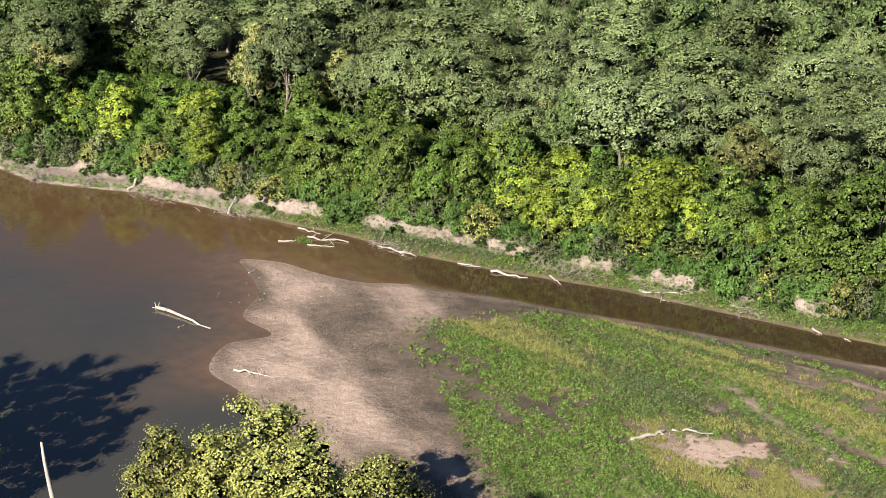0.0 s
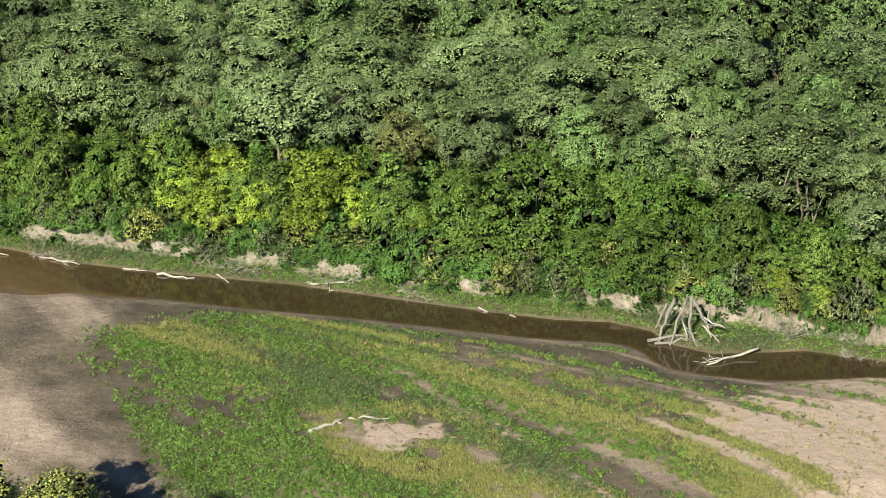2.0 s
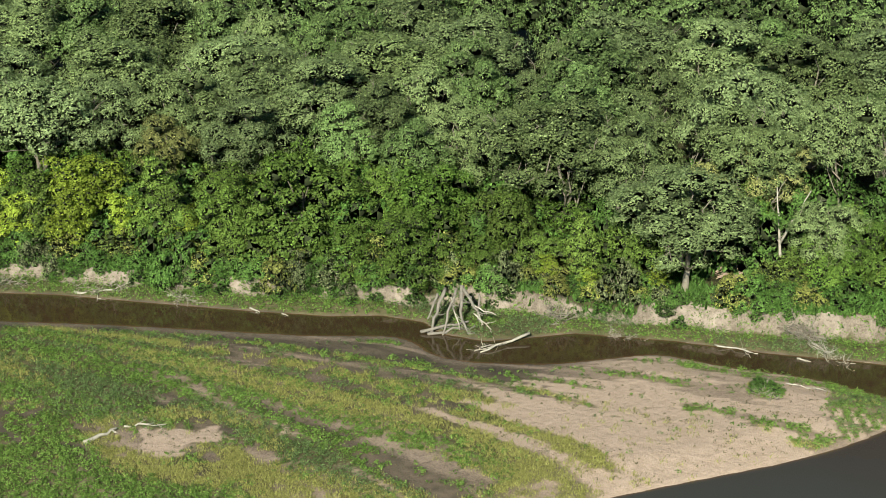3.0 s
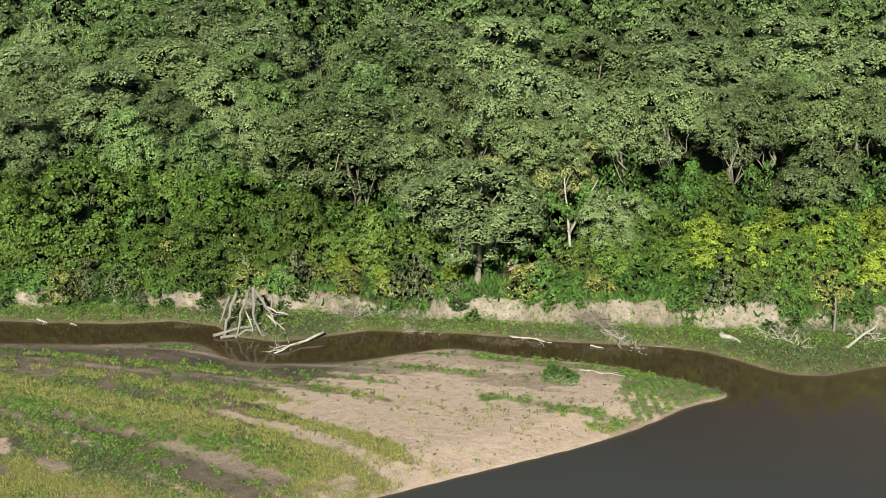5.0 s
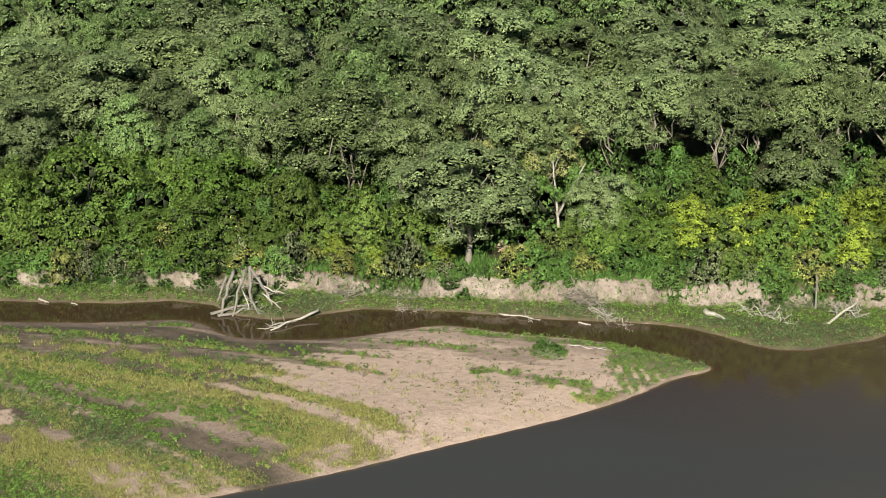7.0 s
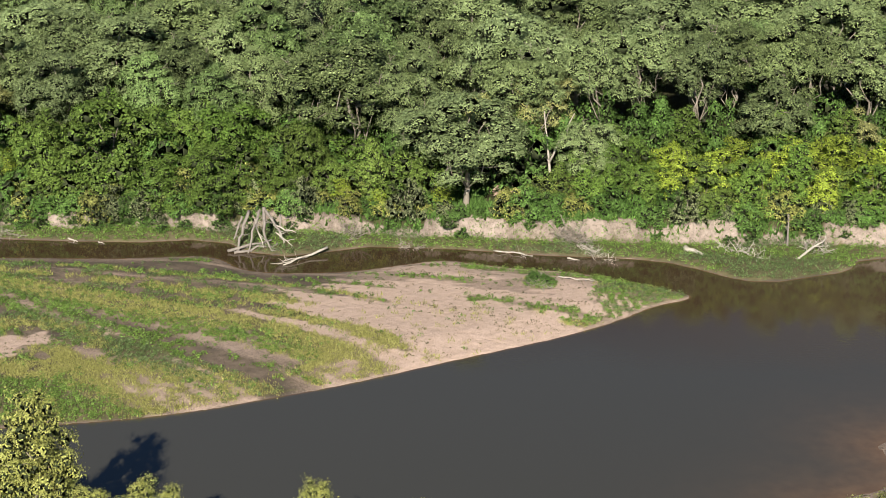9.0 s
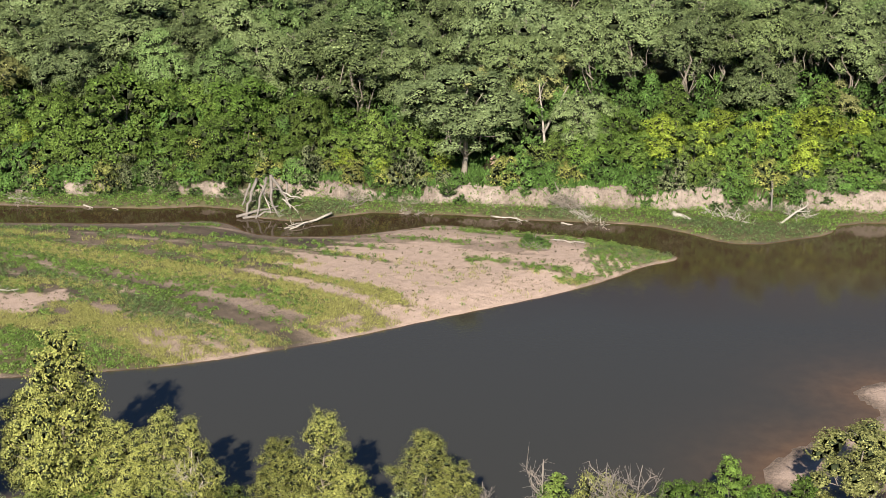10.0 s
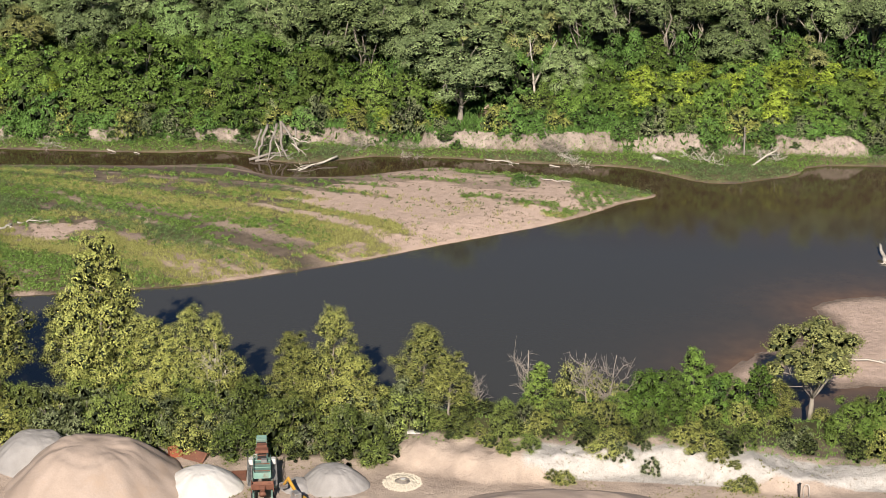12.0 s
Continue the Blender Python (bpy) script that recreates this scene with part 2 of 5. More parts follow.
def ground_material():
    m = Nodes("river_ground")
    p = m.add("NewGeometry").outputs["Position"]
    fine, mid, big = m.noise(p, 5.0, 5.0, 0.65), m.noise(p, 0.9, 5.0, 0.6), m.noise(p, 0.16, 4.0)
    mud = m.mix(m.ramp(mid, 0.3, 0.7), (0.13, 0.102, 0.076), (0.215, 0.166, 0.124))
    mud = m.mix(m.ramp(big, 0.45, 0.62), mud, (0.095, 0.078, 0.06))
    sand = m.mix(m.ramp(mid, 0.3, 0.72), (0.50, 0.372, 0.295), (0.625, 0.475, 0.39))
    sand = m.mix(m.ramp(fine, 0.55, 0.75), sand, (0.42, 0.32, 0.22))
    turf = m.mix(m.ramp(mid, 0.35, 0.65), (0.10, 0.115, 0.03), (0.17, 0.165, 0.05))
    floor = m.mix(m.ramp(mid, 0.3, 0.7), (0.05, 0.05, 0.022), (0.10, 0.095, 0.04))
    earth = m.mix(m.ramp(mid, 0.3, 0.7), (0.29, 0.235, 0.195), (0.47, 0.385, 0.33))
    earth = m.mix(m.ramp(m.noise(p, 2.2, 5.0, 0.7), 0.5, 0.7), earth, (0.17, 0.14, 0.10))
    chalk = m.mix(m.ramp(mid, 0.3, 0.7), (0.46, 0.43, 0.39), (0.62, 0.58, 0.535))
    chalk = m.mix(m.ramp(m.noise(p, 1.6, 6.0, 0.75), 0.54, 0.68), chalk, (0.33, 0.28, 0.225))
    yard = m.mix(m.ramp(m.noise(p, 0.25, 5.0, 0.6), 0.35, 0.65), (0.54, 0.43, 0.345), (0.36, 0.285, 0.23))

    def edge(a):
        return m.ramp(m.math("ADD", m.attr(a), m.math("MULTIPLY", m.math("SUBTRACT", fine, 0.5), 0.7)), 0.3, 0.7)
    c = m.mix(edge("sand"), mud, sand)
    c = m.mix(m.math("MULTIPLY", edge("green"), 0.45), c, turf)
    c = m.mix(edge("earth"), c, earth)
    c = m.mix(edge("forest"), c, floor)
    c = m.mix(edge("yard"), c, yard)
    c = m.mix(edge("chalk"), c, chalk)
    c = m.mix(m.math("MULTIPLY", m.attr("wet"), 0.6), c, (0.10, 0.075, 0.052))
    rough = m.math("SUBTRACT", 0.92, m.math("MULTIPLY", m.attr("wet"), 0.45))
    h = m.math("ADD", m.math("MULTIPLY", fine, 0.4), mid)
    s = m.add("BsdfPrincipled", Base_Color=c, Roughness=rough, Normal=m.bump(h, 0.8, 0.3))
    s.inputs["Specular IOR Level"].default_value = 0.3
    return m.finish(s.outputs[0])


def water_material():
    m = Nodes("turbid_river_water")
    p = m.add("NewGeometry").outputs["Position"]
    f = m.add("Fresnel", IOR=1.6).outputs[0]
    n = m.bump(m.math("ADD", m.noise(p, 1.6, 3.0), m.math("MULTIPLY", m.noise(p, 7.0, 2.0), 0.25)), 0.035, 0.2)
    m.tree.links.new(n, f.node.inputs["Normal"])
    # browner along the far bank and in the stream, greyer in the open river
    # the brown puts the forest's reflection into the silty water's colour
    across = m.math("ADD", m.add("SeparateXYZ", Vector=p).outputs[1], m.math("MULTIPLY", m.noise(p, 0.06, 3.0), 14.0))
    east = m.add("SeparateXYZ", Vector=p).outputs[0]
    brown = m.mix(m.ramp(east, -92.0, -128.0), (0.060, 0.040, 0.021), (0.115, 0.068, 0.034))
    brown = m.mix(m.ramp(east, 30.0, 60.0), brown, (0.085, 0.062, 0.036))
    murk = m.mix(m.ramp(across, 102.0, 124.0), (0.064, 0.062, 0.050), brown)
    k = m.math("SUBTRACT", 1.0, m.math("POWER", 0.02, m.math("MAXIMUM", m.math("MULTIPLY", m.attr("depth"), 1.5), 0.0)))
    shoal = m.mix(m.ramp(m.noise(p, 0.5, 4.0), 0.35, 0.65), (0.20, 0.125, 0.07), (0.15, 0.092, 0.052))
    body = m.add("BsdfDiffuse", Color=m.mix(k, shoal, murk))
    gl = m.add("BsdfGlossy", Color=(1, 1, 1, 1), Roughness=0.04, Normal=n)
    return m.finish(m.add("MixShader", i0=f, i1=body.outputs[0], i2=gl.outputs[0]).outputs[0])


# ---- mesh tools ----
def mesh_of(name, verts, faces, material=None, flat=False, normals=None):
    me = bpy.data.meshes.new(name)
    verts = np.asarray(verts, np.float32)
    if isinstance(faces, np.ndarray):
        k = faces.shape[1]
        me.vertices.add(len(verts))
        me.vertices.foreach_set("co", verts.ravel())
        me.loops.add(faces.size)
        me.loops.foreach_set("vertex_index", faces.ravel().astype(np.int32))
        me.polygons.add(len(faces))
        me.polygons.foreach_set("loop_start", np.arange(0, faces.size, k, dtype=np.int32))
        me.update(calc_edges=True)
    else:
        me.from_pydata([tuple(map(float, v)) for v in verts], [], faces)
        me.update()
    if not flat:
        me.polygons.foreach_set("use_smooth", np.ones(len(me.polygons), bool))
    if normals is not None:
        me.normals_split_custom_set_from_vertices(np.asarray(normals, np.float32))
    if material:
        me.materials.append(material)
    return me


def part(name, me, parent, label=""):
    """One mesh as a part of a thing."""
    ob = new(name, me)
    ob.parent = parent
    return tagged(ob, label)


def holder(name, m, label, category, group="", kind=""):
    e = new(name)
    e.matrix_basis = m
    return tagged(e, label, category, group, kind)


class Tubes:
    """Collects bent, tapering round limbs in one mesh."""
    def __init__(self, sides=6):
        self.v, self.f, self.n = [], [], sides

    def add(self, pts, radii):
        pts = [Vector(p) for p in pts]
        base = len(self.v)
        for i, (p, r) in enumerate(zip(pts, radii)):
            d = (pts[min(i + 1, len(pts) - 1)] - pts[max(i - 1, 0)]).normalized()
            a = d.cross(Vector((0.31, 0.83, 0.46))).normalized()
            b = d.cross(a)
            for k in range(self.n):
                t = 2 * math.pi * k / self.n
                self.v.append(p + (a * math.cos(t) + b * math.sin(t)) * r)
        for i in range(len(pts) - 1):
            for k in range(self.n):
                q = base + i * self.n
                self.f.append((q + k, q + (k + 1) % self.n, q + self.n + (k + 1) % self.n, q + self.n + k))
        self.f.append(tuple(base + k for k in reversed(range(self.n))))
        self.f.append(tuple(base + (len(pts) - 1) * self.n + k for k in range(self.n)))

    def limb(self, rng, a, b, r0, r1, bend=0.12, steps=5):
        """A limb from a to b that wanders a little. Returns its points."""
        a, b = np.array(a, float), np.array(b, float)
        length = np.linalg.norm(b - a)
        mid = [a + (b - a) * t + (rng.normal(0, bend * length * 0.5, 3) if 0 < t < 1 else 0) for t in np.linspace(0, 1, steps)]
        self.add(mid, np.linspace(r0, r1, steps))
        return mid

    def mesh(self, name, material):
        return mesh_of(name, self.v, self.f, material)


ICO_V = np.array([(0, 1, 1.618), (0, -1, 1.618), (0, 1, -1.618), (0, -1, -1.618), (1, 1.618, 0), (-1, 1.618, 0), (1, -1.618, 0), (-1, -1.618, 0),
                  (1.618, 0, 1), (-1.618, 0, 1), (1.618, 0, -1), (-1.618, 0, -1)]) / 1.902
ICO_F = np.array([t for t in itertools.combinations(range(12), 3) if all(abs(np.linalg.norm(ICO_V[p] - ICO_V[q]) - 1.051) < 0.01 for p, q in itertools.combinations(t, 2))])


def leaves(rng, centres, radii, count, size, up=0.1, squash=0.85, twig=0.3, core=0.78, per=9):
    """Lobes set all over with leafy twigs: corners of triangles, how they face, and how many triangles are dark core.
    """
    centres, radii = np.asarray(centres), np.asarray(radii)
    w = radii ** 2
    n = max(count // per, 1)
    i = rng.choice(len(centres), n, p=w / w.sum())
    d = rng.normal(size=(n, 3))
    d /= np.linalg.norm(d, axis=1, keepdims=True)
    mid = centres.mean(0) - np.array([0, 0, 1.0])
    out = centres - mid
    out /= np.linalg.norm(out, axis=1, keepdims=True) + 1e-9
    away = out[i]
    flip = (d * (0.8 * away + np.array([0, 0, 0.8]))).sum(1) < -0.2
    d[flip] *= -1          # few leaves hang inside and below a lobe
    tip = centres[i] + d * (radii[i] * (0.76 + 0.38 * rng.random(n) ** 0.7))[:, None] * np.array([1, 1, squash])
    # every twig is a small flattish spray
    spray = rng.normal(size=(n, per, 3)) * (twig * rng.uniform(0.6, 1.3, (n, 1, 1))) * np.array([1, 1, 0.6])
    pos = (tip[:, None] + spray).reshape(-1, 3)
    dd = np.repeat(d, per, 0)
    puff = spray.reshape(-1, 3) / twig
    count = n * per
    nrm = 0.7 * dd + 0.3 * puff + np.repeat(away, per, 0) * 0.2 + rng.normal(0, 0.42, (count, 3)) + np.array([0, 0, up + 0.1])
    nrm /= np.linalg.norm(nrm, axis=1, keepdims=True)
    t = np.cross(nrm, rng.normal(size=(count, 3)))
    t /= np.linalg.norm(t, axis=1, keepdims=True) + 1e-9
    b = np.cross(nrm, t)
    s = (size * rng.uniform(0.6, 1.35, count))[:, None]
    v = np.stack([pos - t * s * 0.5 - b * s * 0.35, pos + t * s * 0.5 - b * s * 0.3, pos + b * s * 0.65], 1).reshape(-1, 3)
    face = 0.5 * dd + 0.4 * puff + 0.75 * nrm
    face /= np.linalg.norm(face, axis=1, keepdims=True) + 1e-9
    # a lump inside each lobe, coloured as the crown's shaded depth
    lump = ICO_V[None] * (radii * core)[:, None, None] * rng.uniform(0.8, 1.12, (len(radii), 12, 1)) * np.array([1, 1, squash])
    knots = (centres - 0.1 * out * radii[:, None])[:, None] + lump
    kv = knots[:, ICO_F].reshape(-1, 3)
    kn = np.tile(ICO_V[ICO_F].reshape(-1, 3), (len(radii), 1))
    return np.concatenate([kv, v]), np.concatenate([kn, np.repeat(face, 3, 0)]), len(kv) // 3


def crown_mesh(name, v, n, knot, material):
    """A crown from loose triangles; those marked in knot are the dark, shade-coloured core."""
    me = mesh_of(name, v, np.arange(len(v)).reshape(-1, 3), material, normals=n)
    me.materials.append(M_CORE_SHADE)
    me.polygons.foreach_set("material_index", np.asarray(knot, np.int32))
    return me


def apart(rng, draw, count, tries=6):
    """Points drawn one by one, each as far from the earlier ones as a few tries allow."""
    out = [draw()]
    while len(out) < count:
        c = [draw() for _ in range(tries)]
        g = np.array(out)
        out.append(max(c, key=lambda q: ((g - q) ** 2).sum(1).min()))
    return out


# ---- ground and water ----
def build_land():
    ny, nx = XX.shape
    idx = np.arange(nx * ny).reshape(ny, nx)
    quads = np.stack([idx[:-1, :-1], idx[:-1, 1:], idx[1:, 1:], idx[1:, :-1]], -1).reshape(-1, 4)
    verts = np.stack([XX, YY, ZZ], -1).reshape(-1, 3)
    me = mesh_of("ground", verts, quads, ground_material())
    for k, v in ground_masks(XX, YY, ZZ).items():
        a = me.attributes.new(k, "FLOAT", "POINT")
        a.data.foreach_set("value", v.ravel().astype(np.float32))
    tagged(new("ground", me), "river banks, sandy bar and forest floor", "ground", kind="structure")
    low = (ZZ.reshape(-1)[quads].min(1) < 0.06) & (np.abs(verts[quads[:, 0], 0]) < 3400)
    used, inv = np.unique(quads[low], return_inverse=True)
    wv = verts[used].copy()
    depth = -wv[:, 2]
    wv[:, 2] = 0
    wm = mesh_of("water", wv, inv.reshape(-1, 4), water_material())
    wm.attributes.new("depth", "FLOAT", "POINT").data.foreach_set("value", depth.astype(np.float32))
    tagged(new("water", wm), "calm turbid brown river water", "water", kind="structure")


def along(x, y):
    """Where a point lies across the swales, which curve from the north shore to the river."""
    return x + np.interp(y, DRIFT_Y, DRIFT_X)


DRIFT_Y = np.linspace(64, 134, 141)
DRIFT_X = np.cumsum(0.5 / np.interp(DRIFT_Y, [64, 90, 100, 110, 118, 124], [0.85, 0.75, 0.62, 0.40, 0.17, 0.13]))


def streaks(x, y):
    """Ridges and swales that follow the current along the bar, 0 to 1."""
    u = along(x, y) + 7 * (fbm(x * 0.06, y * 0.06, 41, 2) - 0.5)
    return fbm(u * 0.085, y * 0.045, 51, 4)


def weeds(x, y):
    """How thickly the bar is overgrown, 0 to 1."""
    d = inside(BAR, x, y)
    n = fbm(x * 0.11, y * 0.11, 61)
    fine = fbm(x * 0.5, y * 0.8, 63, 3)
    head = -90 + 1.0 * np.clip(101 - y, 0, 40) + 0.6 * np.clip(y - 112, 0, 20)
    west = smooth(-3, 5, x - head + 12 * (n - 0.5))
    lush = 0.10 * smooth(-48, -62, x) - 0.06 * smooth(112, 118, y) + 0.13 * smooth(94, 84, y)
    g = smooth(0.43, 0.57, streaks(x, y) * 0.66 + 0.34 * fine + lush)
    g = 0.07 + 0.93 * g
    tip = smooth(26.5, 29.5, x + 3 * (n - 0.5)) * smooth(0.15, 0.6, d)
    bush = smooth(1.1, 0.8, np.hypot((x - 20.3) / 2.6, (y - 121.4) / 3.2) + 0.5 * (n - 0.5))
    g = np.maximum.reduce([g, tip, bush])
    margin = smooth(0.1, 0.9, d + 2 * (n - 0.5) - 2.2 * smooth(110, 118, y) * smooth(20, -5, x))
    return g * west * margin * (1 - 0.93 * sand_patch(x, y) * (1 - bush))


def sand_patch(x, y):
    """Where pale dry sand lies open."""
    n = fbm(x * 0.16, y * 0.16, 71)
    s = fbm(along(x, y) * 0.16 + 3, y * 0.06, 75, 4)
    e = inside(EASTSAND, x, y)
    band = smooth(2.4, 0.9, np.abs(y - 120.8 + 0.09 * (x - 8) + 2.5 * (fbm(x * 0.15, x * 0, 77, 2) - 0.5))) * smooth(-8, -3, x) * smooth(24, 14, x)
    east = smooth(0.36, 0.58, 0.49 + np.clip(e, -14, 6) * 0.034 + 1.0 * (s - 0.5) + 0.5 * (n - 0.5) + 0.35 * (fbm(x * 0.5, y * 0.5, 79, 3) - 0.5) - 0.30 * band)
    east = east * smooth(29.5, 27.5, x + 2.4 * (n - 0.5)) * smooth(-30, -10, x + 0.8 * (y - 100))
    rows = smooth(-0.1, 0.35, np.sin(2 * math.pi * (x + 0.30 * (y - 114)) / 1.55)) * smooth(0.15, 0.4, np.abs(np.sin(math.pi * (y + 0.25 * x) / 3.4)))
    dashes = rows * smooth(-0.3, 0.6, inside(TIPSAND, x, y))
    spot = smooth(0.0, 1.4, inside(SPOT, x, y) + 4.0 * (n - 0.5) + 4.5 * (fbm(x * 0.5, y * 0.5, 73, 3) - 0.5))
    run = smooth(0.62, 0.74, s + 0.08 * smooth(-30, -5, x)) * smooth(-56, -40, x) * smooth(113, 106, y) * 0.6
    thread = smooth(0.9, 0.2, np.abs(y - np.interp(x, [-40, -35, -29.6, -24.3, -20, -16], [100.4, 99.6, 96.6, 91.8, 88.4, 85]) + 5 * (n - 0.5) + 3 * (fbm(x * 0.4, y * 0.4, 83, 2) - 0.5))) * smooth(0.4, 0.5, fbm(x * 0.3, y * 0.3, 85, 2)) * smooth(-41, -37, x) * smooth(-16, -20, x)
    return np.clip(np.maximum.reduce([east, spot, run, dashes, 0.85 * thread]), 0, 1)


EASTSAND = outline([(-12, 109), (-7, 113), (-3.4, 122), (0, 127), (4, 130), (16, 128.5), (24, 124.5), (27, 120), (28.5, 115), (31, 110), (26, 104.5),
                    (19.8, 99), (12, 94), (5, 91.5), (4, 96), (-1, 101), (-7, 107)], 4)
TIPSAND = outline([(27.5, 117.5), (31, 118.2), (35.4, 117.2), (33.5, 114.5), (30.5, 110.8), (28, 112.5)], 4)
SPOT = outline([(-52, 95.2), (-48, 97), (-44, 99), (-40, 98.6), (-37.2, 95.6), (-42, 93), (-41.5, 89.8), (-46, 89.6), (-49.5, 91.4)], 4)


def ground_masks(x, y, z):
    d = inside(BAR, x, y)
    d2 = inside(SPIT, x, y)
    n = fbm(x * 0.2, y * 0.2, 91)
    c = y - cliff_line(x) + (fbm(x * 0.22, x * 0 + 1.5, 21, 3) - 0.5) * 2.6
    e = y - north_shore(x)
    s = south_shore(x) - y
    on_bar = (d > -9) & (e < 0)
    p, q = (x - 0.8 * y) / 1.28, (0.8 * x + y) / 1.28
    wisp = fbm(p * 0.035 + 0.4 * fbm(x * 0.05, y * 0.05, 94, 2), q * 0.10, 95, 5)
    head = smooth(6, -6, x - (-90 + 1.0 * np.clip(101 - y, 0, 40))) * (0.34 + 0.34 * smooth(0.36, 0.62, wisp) + 0.16 * (fbm(x * 0.35, y * 0.35, 96, 4) - 0.5))
    strip = 0.38 * smooth(4.0, 1.0, d + 3 * (n - 0.5)) * smooth(110, 116, y) * smooth(-110, -95, x)
    soil = (0.22 + 0.30 * smooth(0.42, 0.62, fbm(along(x, y) * 0.11 + 5, y * 0.06, 93, 4))) * smooth(-72, -50, x)
    soil = np.maximum(soil, 0.52 * smooth(-16, -2, x))
    head = np.maximum.reduce([head, strip, soil])
    out = {}
    out["sand"] = np.where(on_bar, np.maximum(sand_patch(x, y), head), 0) + np.where(d2 > -14, 0.4 * smooth(-12, -2, d2) + 0.4 * smooth(-1, 4, d2), 0)
    out["green"] = np.where(on_bar, weeds(x, y), 0) + np.where((e > 0) & (c < 0.4), smooth(0.0, 0.4, e), 0)
    bare = smooth(0.42, 0.58, fbm(x * 0.25, y * 0.25, 97, 3))
    out["earth"] = np.where(e > 0, smooth(-0.5, 0.1, c) * (1 - smooth(1.4, 2.4, c)) * (0.55 + 0.45 * bare), 0)
    out["earth"] = np.maximum(out["earth"], np.where(e > 0.1, 0.7 * smooth(-125, -140, x) * (1 - smooth(0.3, 1.6, c)), 0))
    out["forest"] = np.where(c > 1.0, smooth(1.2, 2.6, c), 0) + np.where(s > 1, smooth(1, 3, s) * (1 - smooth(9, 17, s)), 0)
    out["yard"] = np.where(s > 6, smooth(25.5, 22.5, y + 3 * (n - 0.5) - 3.0 * smooth(8, 14, x)), 0)
    out["chalk"] = np.where(s > 6, smooth(23, 27, x + 6 * (n - 0.5)) * smooth(20.5, 21.5, y) * smooth(27.5, 25.5, y + 2 * n), 0)
    out["wet"] = np.where(z < 2, smooth(0.14, 0.0, z), 0) * np.where(z < 0, 0.2, 0.85)
    return {k: np.clip(v, 0, 1) for k, v in out.items()}


build_land()


